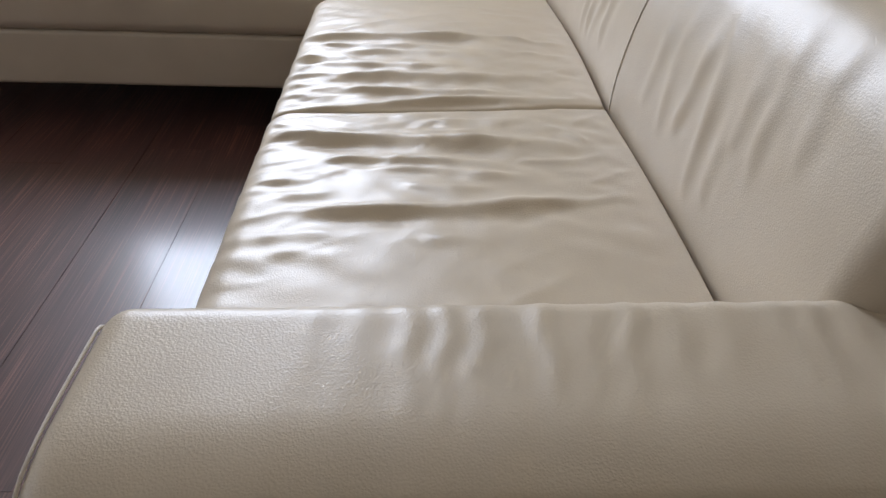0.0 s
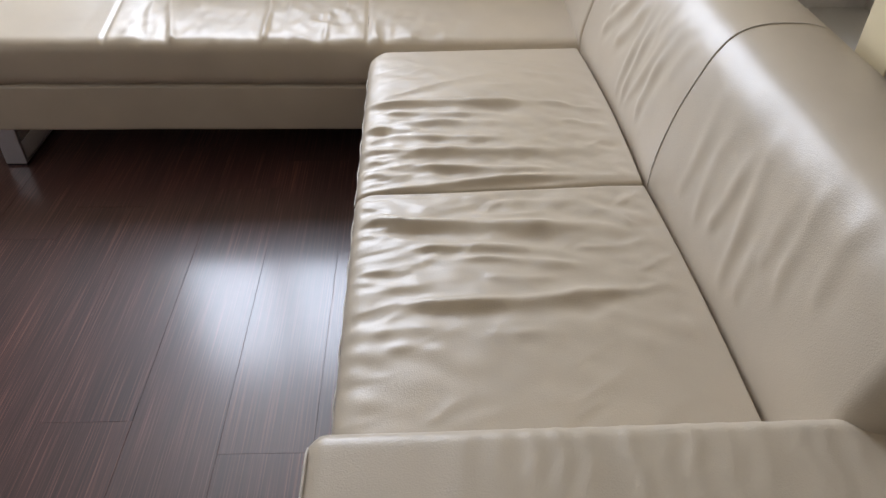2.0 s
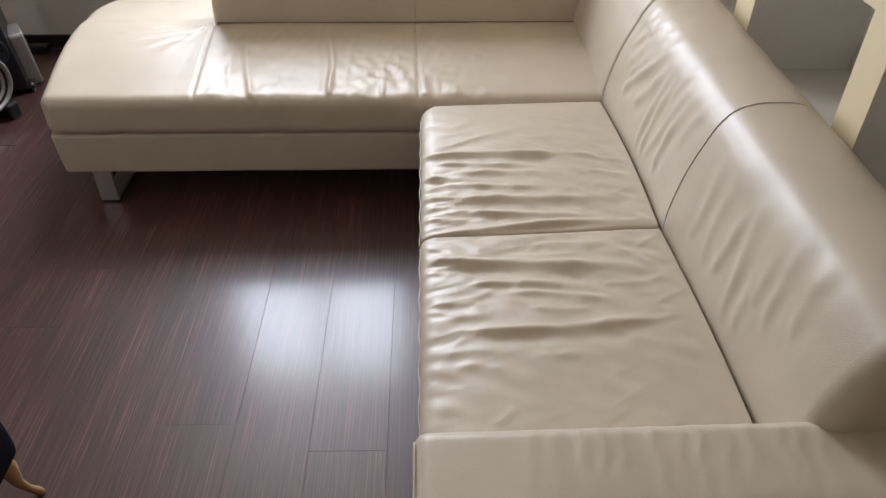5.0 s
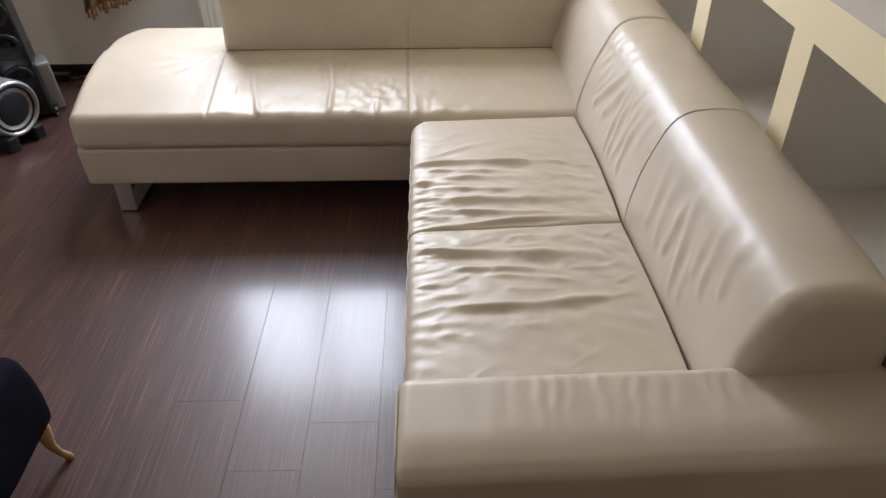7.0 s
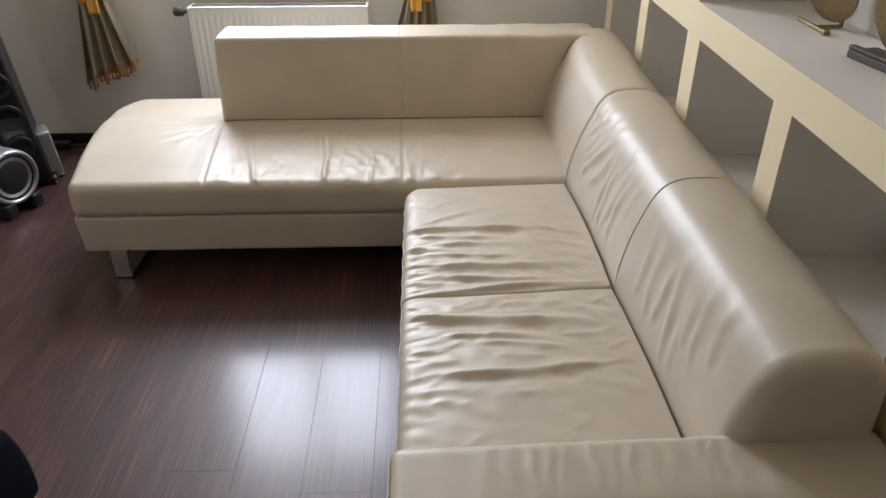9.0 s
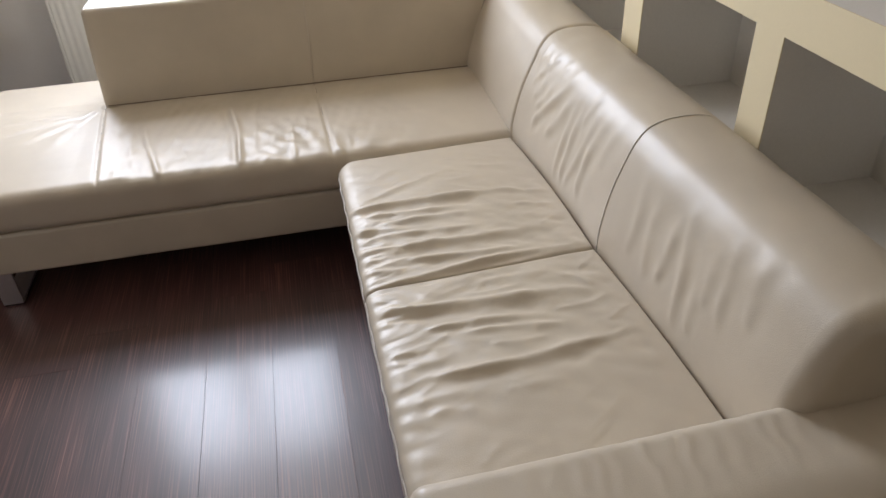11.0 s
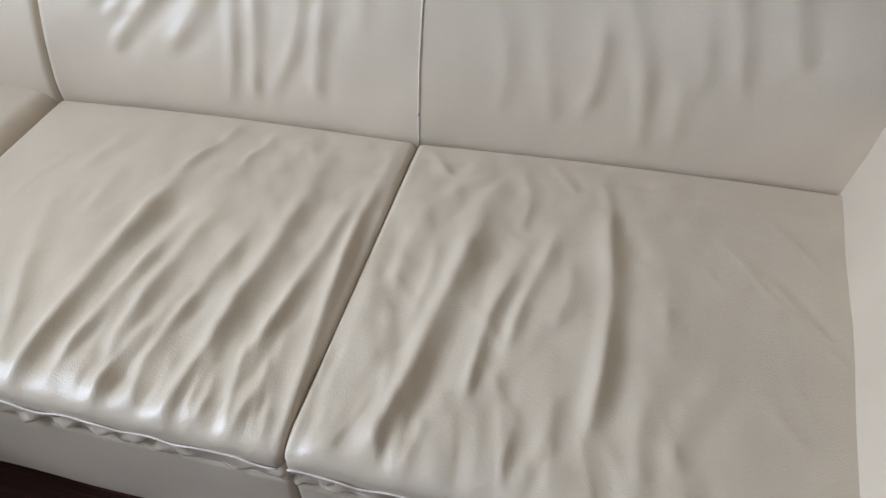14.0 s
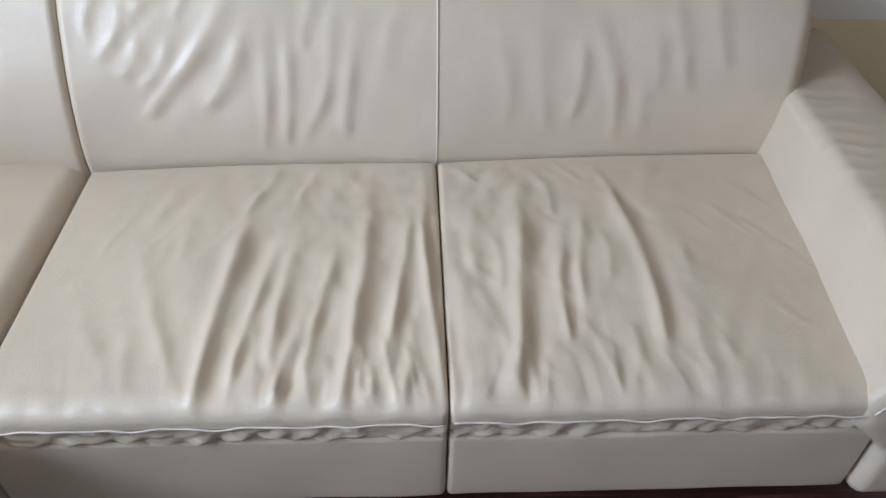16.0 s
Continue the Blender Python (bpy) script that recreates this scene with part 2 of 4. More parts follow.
def lathe(name, profile, mat, parent=None, label="", sides=32, m=None):
    """profile: (radius, height) from the bottom up, turned about z, then moved by m."""
    V, F = [], []
    for r, z in profile:
        for k in range(sides):
            an = 2 * math.pi * k / sides
            V.append(Vector((r * math.cos(an), r * math.sin(an), z)))
    for i in range(len(profile) - 1):
        for k in range(sides):
            a, b = i * sides, (i + 1) * sides
            F.append((a + k, a + (k + 1) % sides, b + (k + 1) % sides, b + k))
    F += [tuple(range(sides))[::-1], tuple((len(profile) - 1) * sides + k for k in range(sides))]
    if m:
        V = [m @ v for v in V]
    return link(name, V, F, mat, parent, label)


# ---- room ----
X0, Y0, TOP = -3.1, -3.0, 3.0
OUT_X, OUT_Y = 1.52, WALL_Y + 0.28

floor = tagged(part("floor", box(X0 - 0.1, OUT_X, Y0 - 0.1, OUT_Y, -0.12, -0.012), DARKWOOD), "dark brown laminate plank floor with glossy finish", "floor", kind="structure")
ceiling = tagged(part("ceiling", box(X0 - 0.1, OUT_X, Y0 - 0.1, OUT_Y, TOP, TOP + 0.1), CEIL), "plain white painted ceiling", "ceiling", kind="structure")
# west wall, left open where the added fill lamp stands
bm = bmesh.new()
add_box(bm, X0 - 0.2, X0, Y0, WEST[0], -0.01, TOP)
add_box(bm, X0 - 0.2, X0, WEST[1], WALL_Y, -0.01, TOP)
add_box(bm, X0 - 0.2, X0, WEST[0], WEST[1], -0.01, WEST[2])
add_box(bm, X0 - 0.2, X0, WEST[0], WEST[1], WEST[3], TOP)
tagged(part("wall_west", bm, TAUPE), "plain taupe painted wall with an unseen opening added for fill light", "wall", kind="structure")
# frame around the added, unseen fill opening
fill_frame = tagged(new("fill_window"), "white frame of an unseen opening added for fill light", "window", kind="structure")
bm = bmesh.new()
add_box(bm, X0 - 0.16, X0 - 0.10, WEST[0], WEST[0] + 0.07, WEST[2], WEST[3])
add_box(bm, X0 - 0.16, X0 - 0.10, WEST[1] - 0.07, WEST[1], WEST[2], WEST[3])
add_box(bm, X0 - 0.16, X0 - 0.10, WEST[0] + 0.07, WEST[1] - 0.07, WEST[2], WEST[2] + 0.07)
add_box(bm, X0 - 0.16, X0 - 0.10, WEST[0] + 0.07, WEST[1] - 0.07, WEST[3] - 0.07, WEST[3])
part("window_frame", bm, WHITE, fill_frame)
tagged(part("wall_south", box(X0 - 0.1, OUT_X, Y0 - 0.1, Y0, -0.01, TOP), TAUPE), "plain taupe painted wall", "wall", kind="structure")
bm = bmesh.new()
add_box(bm, X0 - 0.1, WIN[0], WALL_Y, OUT_Y, -0.01, TOP)
add_box(bm, WIN[1], OUT_X, WALL_Y, OUT_Y, -0.01, TOP)
add_box(bm, WIN[0], WIN[1], WALL_Y, OUT_Y, -0.01, WIN[2])
add_box(bm, WIN[0], WIN[1], WALL_Y, OUT_Y, WIN[3], TOP)
wall_north = tagged(part("wall_north", bm, WALL), "white painted wall with a window over the radiator", "wall", kind="structure")

window = tagged(new("window_1"), "white framed two-pane window above the radiator", "window", kind="structure")
for a, b in ((WIN[0], MID), (MID, WIN[1])):
    bm = bmesh.new()
    add_box(bm, a, a + 0.06, WALL_Y + 0.12, WALL_Y + 0.19, WIN[2], WIN[3])
    add_box(bm, b - 0.06, b, WALL_Y + 0.12, WALL_Y + 0.19, WIN[2], WIN[3])
    add_box(bm, a + 0.06, b - 0.06, WALL_Y + 0.12, WALL_Y + 0.19, WIN[2], WIN[2] + 0.06)
    add_box(bm, a + 0.06, b - 0.06, WALL_Y + 0.12, WALL_Y + 0.19, WIN[3] - 0.06, WIN[3])
    part("window_frame", bm, WHITE, window)
part("window_sill", box(WIN[0] + 0.002, WIN[1] - 0.002, WALL_Y - 0.04, WALL_Y + 0.118, WIN[2] + 0.002, WIN[2] + 0.03, bevel=0.006), WHITE, window)
tagged(part("baseboard", box(X0 + 0.002, 1.0, WALL_Y - 0.016, WALL_Y - 0.001, 0.0, 0.062, bevel=0.003), BASEB), "dark brown skirting board along the wall", "skirting board", kind="structure")

# niche wall: grey recesses behind a cream face
NZ0, NZ1, SHELF = 0.63, 1.055, 1.166
BACK_X = 1.40
POSTS = [(-0.78, -0.665), (-0.055, 0.06), (0.669, 0.783), (1.39, 1.518), (2.03, 2.14), (2.62, 2.73)]
UPPER = (-1.9, 1.46)
g = FACE_X + 0.003
bm = bmesh.new()
add_box(bm, g, OUT_X, Y0, WALL_Y, -0.01, NZ0)
add_box(bm, BACK_X, OUT_X, Y0, WALL_Y, NZ0, TOP)
add_box(bm, g, BACK_X, Y0, WALL_Y, NZ1, SHELF)
add_box(bm, g, BACK_X, UPPER[1], WALL_Y, SHELF, TOP)
add_box(bm, g, BACK_X, Y0, UPPER[0], SHELF, TOP)
add_box(bm, g, BACK_X, UPPER[0], UPPER[1], 2.15, TOP)
add_box(bm, g, BACK_X, Y0, POSTS[0][0], NZ0, NZ1)
for a, b in POSTS:
    add_box(bm, g, BACK_X, a, b, NZ0, NZ1)
wall_east = tagged(part("wall_east", bm, NICHE), "painted wall with grey niches and a deep shelf behind the sofa", "wall", kind="structure")
f0, f1 = FACE_X, g
for a, b in POSTS:
    part("post", box(f0, f1, a, b, NZ0, NZ1), CREAM, wall_east, "cream painted post between niches")
part("rail", box(f0, f1, Y0, WALL_Y - 0.001, NZ1, SHELF), CREAM, wall_east, "cream painted rail under the shelf")
part("plinth", box(f0, f1, Y0, WALL_Y - 0.001, 0.0, NZ0), CREAM, wall_east, "cream painted wall under the niches")
part("column", box(f0, f1, UPPER[1], WALL_Y - 0.001, SHELF, TOP), CREAM, wall_east, "cream painted wall beside the shelf")
part("header", box(f0, f1, Y0, UPPER[1], 2.15, TOP), CREAM, wall_east, "cream painted wall over the shelf")

# ---- corner sofa ----
sofa = thing("corner_sofa", "cream leather corner sofa with chaise and creased seat cushions", "sofa")
SEAT_Y = (0.03, 0.775, 1.535)


# crest lines on the two seats: x, y at the back, x, y at the front, width, height, bow
SEAT_FOLDS = [
    (0.492, 1.165, 0.020, 1.187, 0.0194, 0.0122, -0.0048), (0.620, 1.122, 0.475, 1.166, 0.0123, 0.0040, 0.0009),
    (0.384, 1.055, 0.077, 1.079, 0.0158, 0.0078, 0.0023), (0.479, 0.925, 0.028, 0.945, 0.0194, 0.0122, -0.0033),
    (0.466, 0.835, 0.120, 0.873, 0.0150, 0.0088, 0.0022), (0.564, 0.806, 0.041, 0.780, 0.0141, 0.0108, 0.0114),
    (0.345, 0.985, 0.080, 1.017, 0.0123, 0.0062, -0.0003), (0.353, 1.350, 0.019, 1.208, 0.0176, 0.0040, 0.0025),
    (0.453, 1.273, 0.343, 1.268, 0.0141, 0.0020, 0.0022), (0.178, 1.336, 0.035, 1.298, 0.0176, 0.0027, -0.0013),
    (0.224, 1.422, 0.064, 1.336, 0.0176, 0.0020, 0.0012), (0.169, 1.036, 0.017, 1.057, 0.0114, 0.0054, 0.0011),
    (0.330, 1.100, 0.043, 1.133, 0.0123, 0.0064, 0.0011), (0.133, 0.840, 0.019, 0.846, 0.0106, 0.0040, -0.0000),
    (0.129, 0.918, 0.024, 0.922, 0.0088, 0.0034, 0.0021), (0.511, 0.616, 0.047, 0.668, 0.0211, 0.0122, -0.0141),
    (0.490, 0.709, 0.287, 0.704, 0.0190, 0.0058, 0.0070), (0.426, 0.672, 0.262, 0.664, 0.0130, 0.0030, -0.0030),
]
SEAT_FOLDS += [
    (0.468, 0.486, 0.219, 0.520, 0.0132, 0.0054, 0.0074), (0.380, 0.538, 0.136, 0.563, 0.0132, 0.0068, 0.0066),
    (0.513, 0.420, 0.101, 0.402, 0.0176, 0.0101, -0.0240), (0.429, 0.459, 0.273, 0.459, 0.0120, 0.0020, -0.0038),
    (0.196, 0.274, 0.086, 0.294, 0.0158, 0.0027, 0.0017), (0.392, 0.303, 0.268, 0.310, 0.0158, 0.0027, 0.0018),
    (0.646, 0.753, 0.573, 0.688, 0.0114, 0.0018, -0.0020), (0.670, 0.527, 0.572, 0.472, 0.0114, 0.0015, -0.0023),
    (0.604, 0.557, 0.465, 0.542, 0.0123, 0.0027, -0.0054), (0.602, 0.424, 0.464, 0.400, 0.0123, 0.0027, 0.0000),
    (0.516, 0.686, 0.592, 0.614, 0.0123, 0.0027, 0.0019),
    (0.618, 1.041, 0.515, 1.066, 0.0106, 0.0027, 0.0020), (0.640, 0.987, 0.557, 0.941, 0.0114, 0.0012, -0.0017),
    (0.206, 0.320, 0.064, 0.335, 0.0158, 0.0027, 0.0036), (0.153, 0.443, 0.038, 0.460, 0.0123, 0.0034, -0.0041),
    (0.126, 0.500, 0.035, 0.492, 0.0123, 0.0030, -0.0009), (0.556, 1.323, 0.448, 1.352, 0.0158, 0.0020, 0.0000),
]


rng_p = random.Random(11)
PUCKERS = []
for _ in range(46):
    py, far = rng_p.gauss(0.86, 0.30), rng_p.uniform(0.09, 0.19)
    PUCKERS.append((far, py + rng_p.uniform(-0.035, 0.035), 0.022, py, rng_p.uniform(0.007, 0.012), rng_p.uniform(0.0010, 0.0024) * math.exp(-abs(py - 0.85) / 0.55), 0.0, 0.5))


for _ in range(70):
    px, py = rng_p.uniform(0.10, 0.58), rng_p.uniform(0.12, 1.40)
    run, turn = rng_p.uniform(0.06, 0.16), rng_p.uniform(0.25, 0.75) * (1 if py > 0.775 else -1)
    PUCKERS.append((px, py, px - run * math.cos(turn), py + run * math.sin(turn), rng_p.uniform(0.011, 0.018), rng_p.uniform(0.0004, 0.0010), 0.0, 0.5))


def seat_relief(x, y):
    h = np.zeros_like(x)
    y2 = y + 0.0022 * waves(x, y, 15, 8, 22) + 0.0008 * waves(x, y, 16, 40, 80)
    for f in SEAT_FOLDS:
        h += fold(x, y2, f[0], f[1], f[2], f[3], 1.3 * f[4], 1.10 * f[5], f[6], 0.38)
    for f in PUCKERS:
        h += fold(x, y, *f)
    front = np.exp(-((x - 0.045) / 0.05) ** 2)
    used = np.exp(-((y - 0.82) / 0.42) ** 2)
    h += 0.0022 * waves(x * 0.35, y, 5, 60, 150) * front * (0.4 + used)
    h += 0.0013 * waves(x * 0.3, y, 9, 25, 70) * used * np.clip((0.56 - x) / 0.2, 0.25, 1)
    h += 0.0012 * waves(x + y * 0.8, y - x * 0.4, 13, 30, 90) * (0.25 + used)
    h += 0.0006 * waves(x * 0.5 + y, y * 0.3 + x * 0.2, 17, 70, 150) * (0.3 + used)
    h += 0.0003 * waves(x * 0.7, y, 14, 90, 230) * used
    h -= 0.006 * np.exp(-((x - 0.40) / 0.06) ** 2 - ((y - 0.735) / 0.028) ** 2)
    h -= 0.010 * np.exp(-((y - 0.775) / 0.018) ** 2) * np.exp(-((x - 0.22) / 0.16) ** 2)
    return h


def skew(y):
    """How far the line between seat and back lies behind its middle place."""
    far = np.sin(np.clip((y - 0.775) / 0.76, 0, 1) * math.pi)
    near = np.sin(np.clip(y / 0.775, 0, 1) * math.pi)
    return 0.018 - 0.0235 * np.clip(y, 0, 1.6) + 0.011 * far + 0.008 * near


def seat_cushion(y0, y1):
    X = np.concatenate([np.linspace(0, 0.05, 9)[:-1], np.linspace(0.05, 0.62, 116), np.linspace(0.62, 0.69, 36)[1:], np.linspace(0.69, 0.74, 4)[1:]])
    Y = np.concatenate([y0 + np.array([0, 0.002, 0.005, 0.009, 0.013]), np.arange(y0 + 0.018, y1 - 0.018, 0.0042), y1 - np.array([0.013, 0.009, 0.005, 0.002, 0])])
    Z = np.linspace(0.335, 0.432, 14)

    def bend(P, N):
        x, y, z = P.T
        top = np.clip((z - 0.37) / 0.05, 0, 1)
        lift = np.clip(x / 0.6, 0, 1) * (0.032 - 0.0107 * y) + 0.010 * np.sin(np.clip((y - y0) / (y1 - y0), 0, 1) * math.pi) * np.sin(np.clip(x / 0.66, 0, 1) * math.pi)
        edge = np.clip(np.minimum(y - y0, y1 - y) / 0.02, 0, 1)
        P = P.copy()
        P[:, 2] += top * (lift + seat_relief(x, y) * edge * np.clip((0.66 - x) / 0.04, 0, 1))
        P[:, 2] -= top * 0.030 * np.clip((x - 0.653 - skew(y)) / 0.012, 0, 1) ** 1.4
        if y1 > 1:
            P[:, 0] += 0.034 * np.clip((y - y1 + 0.055) / 0.055, 0, 1) ** 2 * np.clip((0.07 - x) / 0.07, 0, 1)
        # softly rounded front over the piping, gathered band under it
        round_ = np.clip((0.045 - x) / 0.045, 0, 1)
        P[:, 2] -= top * 0.016 * round_ ** 2
        band = np.clip((0.392 - z) / 0.012, 0, 1) * np.clip((0.05 - x) / 0.05, 0, 1)
        P[:, 0] += band * (0.010 + 0.0055 * waves(y, z * 2.0, 21, 60, 190))
        return P

    V, F = soft_box(X, Y, Z, 0.013, bend)
    c = link("seat_cushion", V, F, LEATHER, sofa, "creased cream leather seat cushion")
    ys = np.linspace(y0 + 0.006, y1 - 0.006, 90)
    zz = 0.3915 + 0.0018 * np.sin(ys * 37) + 0.0012 * np.sin(ys * 91 + 1)
    xx = -0.002 + 0.0016 * np.sin(ys * 53) + (0.034 * np.clip((ys - y1 + 0.055) / 0.055, 0, 1) ** 2 if y1 > 1 else 0)
    tube("piping", list(zip(xx, ys, zz)), 0.0017, PIPING, c, "pale leather piping")
    return c


seat_cushion(SEAT_Y[1] + 0.001, SEAT_Y[2])
seat_cushion(SEAT_Y[0] - 0.022, SEAT_Y[1] - 0.001)


def base_panel(x0, x1, y0, y1, z0, z1, label=""):
    def bend(P, N):
        P = P.copy()
        P += N * (0.0015 * waves(P[:, 0] + P[:, 1], P[:, 2], 3, 8, 30))[:, None]
        return P
    V, F = soft_box(steps(x0, x1, 0.012, 0.03), steps(y0, y1, 0.012, 0.03), steps(z0, z1, 0.012, 0.03), 0.012, bend)
    return link("base", V, F, LEATHER, sofa, label)


base_panel(0.011, 0.96, SEAT_Y[1] + 0.001, 1.56, 0.148, 0.336)
base_panel(0.011, 1.01, 0.02, SEAT_Y[1] - 0.001, 0.148, 0.336)

# chaise
CH = (-1.385, 0.655, 1.552, 2.585)
CHAISE_FOLDS = [   # x, y at the back, x, y at the front, width, height, bow
    (-0.364, 2.048, -0.332, 1.568, 0.0175, 0.0117, 0.0126), (-0.697, 1.950, -0.573, 1.492, 0.0175, 0.0078, -0.0105),
    (-0.740, 1.940, -0.690, 1.620, 0.0150, 0.0025, -0.0100), (-0.580, 1.857, -0.518, 1.657, 0.0125, 0.0026, 0.0070),
    (-0.095, 1.904, -0.099, 1.725, 0.0125, 0.0032, 0.0138), (-0.141, 1.804, -0.126, 1.522, 0.0150, 0.0052, -0.0079),
    (-0.260, 2.035, -0.276, 1.584, 0.0150, 0.0026, -0.0061), (-0.460, 1.617, -0.399, 1.447, 0.0112, 0.0046, 0.0033),
    (-0.383, 1.564, -0.413, 1.448, 0.0112, 0.0046, -0.0024), (-0.313, 1.566, -0.231, 1.461, 0.0112, 0.0052, -0.0064),
    (-0.331, 1.557, -0.415, 1.469, 0.0112, 0.0039, -0.0053), (-0.209, 1.587, -0.148, 1.451, 0.0112, 0.0052, 0.0082),
    (-0.135, 1.534, -0.045, 1.512, 0.0112, 0.0039, 0.0280), (0.005, 1.688, 0.059, 1.504, 0.0138, 0.0058, -0.0075),
    (0.001, 1.653, -0.020, 1.457, 0.0125, 0.0052, 0.0055), (-0.542, 1.498, -0.479, 1.575, 0.0125, 0.0039, -0.0048),
    (-0.575, 1.502, -0.635, 1.671, 0.0112, 0.0039, -0.0075), (-0.186, 1.487, -0.112, 1.586, 0.0100, 0.0039, -0.0018),
    (-0.083, 1.485, -0.030, 1.565, 0.0100, 0.0039, 0.0021), (-0.272, 1.529, -0.210, 1.620, 0.0112, 0.0032, -0.0077),
    (-0.359, 1.456, -0.319, 1.545, 0.0112, 0.0039, 0.0010), (0.057, 1.682, 0.054, 1.501, 0.0150, 0.0032, 0.0073),
]
FAN = [(-1.18, 2.02), (-1.12, 1.92), (-1.20, 2.12), (-1.02, 1.86), (-1.16, 2.22)]


def chaise_left(y):
    """x of the bowed end of the chaise."""
    t = (y - CH[2]) / (CH[3] - CH[2])
    return -1.355 - 0.11 * np.sin(np.clip(t, 0, 1) * math.pi * 0.62) + 0.11 * np.clip((t - 0.80) / 0.2, 0, 1) ** 2


def bow(P):
    """Bends the straight left end to the bowed outline."""
    w = np.clip((-0.95 - P[:, 0]) / (-0.95 - CH[0]), 0, 1)
    P[:, 0] += w * (chaise_left(P[:, 1]) - CH[0])
    return P


def seam_x(x_front, lean, y):
    return x_front + lean * (y - 1.57)


def chaise_dome(x, y):
    """Rise of the padded top from its front edge; the part beside the low back is plumper."""
    plump = np.clip((x + 0.90) / 0.12, 0, 1)
    flat = 0.008 * np.sin(np.clip((y - 1.55) / 0.7, 0, 1) * math.pi) + 0.016 * np.clip((y - 1.7) / 0.4, 0, 1)
    u = np.clip((y - 1.555) / 0.56, 0, 1)
    return flat * (1 - plump) + 0.027 * (1 - (1 - u) ** 2) * plump


def chaise_cushion():
    X = np.concatenate([steps(CH[0], -0.9, 0.045, 0.02, 7)[:-8], np.arange(-0.94, 0.28, 0.0062), np.linspace(0.29, 0.71, 22)])
    Y = np.concatenate([steps(CH[2], 2.2, 0.045, 0.009, 8)[:-9], np.arange(2.16, CH[3] - 0.05, 0.014), CH[3] - 0.045 * (1 - np.cos(np.linspace(math.pi / 2, 0, 8)))])
    Z = np.linspace(0.302, 0.452, 14)

    def bend(P, N):
        P = P.copy()
        x, y, z = P.T.copy()
        top = np.clip((z - 0.38) / 0.07, 0, 1)
        calm = chaise_dome(x, y)
        h = calm.copy()
        for f in CHAISE_FOLDS:
            h = h + fold(y, x + 0.004 * waves(x, y, 37, 10, 30), f[1], f[0], f[3], f[2], f[4], f[5] * (1 if f[4] > 0.0135 else 0.7), f[6], 0.35)
        zone = np.clip((x + 0.84) / 0.08, 0, 1) * np.clip((0.45 - x) / 0.2, 0, 1)
        h = h + zone * (0.0020 * waves(x, y * 0.5, 31, 35, 90) * np.exp(-((y - 1.61) / 0.07) ** 2) + 0.0014 * waves(x, y, 33, 18, 55) + 0.0007 * waves(x, y, 34, 60, 140))
        crumple = np.exp(-((x + 0.17) / 0.14) ** 2 - ((y - 1.70) / 0.11) ** 2)
        h = h + 0.0030 * crumple * waves(x, y, 35, 40, 120)
        for fx, fy in FAN:
            h = h + fold(x, y, fx, fy, -0.90, 2.15, 0.013, 0.0052)
        for sx, lean in ((-0.815, -0.085), (-0.006, -0.03)):
            d = x - seam_x(sx, lean, y)
            near = np.exp(-(d / 0.016) ** 2)
            h = h * (1 - near) + calm * near
            h = h - 0.0065 * np.exp(-(d / 0.006) ** 2) + 0.0006 * np.exp(-(d / 0.03) ** 2)
        P[:, 2] += top * h * np.clip((y - CH[2]) / 0.03, 0.15, 1) * np.clip((2.32 - y) / 0.08, 0.45, 1)
        P[:, 2] -= top * 0.014 * np.exp(-((y - 2.200) / 0.009) ** 2) * (x > -0.88)
        side = np.clip((1.60 - y) / 0.04, 0, 1) * (1 - top)
        P[:, 1] += side * (0.002 * waves(x, z, 41, 12, 45) + 0.004 * np.exp(-((z - 0.415) / 0.006) ** 2) * 0.6)
        return bow(P)

    V, F = soft_box(X, Y, Z, 0.040, bend)
    c = link("chaise_cushion", V, F, LEATHER, sofa, "broad cream leather chaise cushion with glossy folds")
    for sx, lean in ((-0.815, -0.085), (-0.006, -0.03)):
        ys = np.linspace(1.60, 2.19, 30)
        tube("seam", [(seam_x(sx, lean, y), y, 0.4485 + float(chaise_dome(seam_x(sx, lean, y), y)) - 0.003) for y in ys], 0.0014, SEAM_AND_SHADE, c, "dark stitched seam")
    return c


chaise_cushion()


def chaise_base():
    def bend(P, N):
        P = P.copy()
        taper = np.clip((0.30 - P[:, 2]) / 0.16, 0, 1)
        P[:, 0] += (0.012 * taper - 0.018) * np.clip((-0.95 - P[:, 0]) / 0.4, 0, 1)
        P[:, 1] += 0.012 + 0.0015 * waves(P[:, 0], P[:, 2], 8, 5, 20)
        return bow(P)
    V, F = soft_box(steps(CH[0] + 0.015, CH[1], 0.014, 0.03), steps(CH[2], CH[3] - 0.03, 0.014, 0.03), steps(0.140, 0.304, 0.014, 0.03), 0.014, bend)
    return link("base", V, F, LEATHER, sofa)


chaise_base()

# backs
PROFILE = [(0.72, 0.36), (0.676, 0.41), (0.666, 0.45), (0.668, 0.51), (0.679, 0.58), (0.696, 0.65), (0.721, 0.72), (0.744, 0.772), (0.776, 0.810),
           (0.826, 0.828), (0.90, 0.830), (0.948, 0.821), (0.984, 0.798), (1.003, 0.755), (1.010, 0.69), (1.012, 0.55), (1.012, 0.36)]


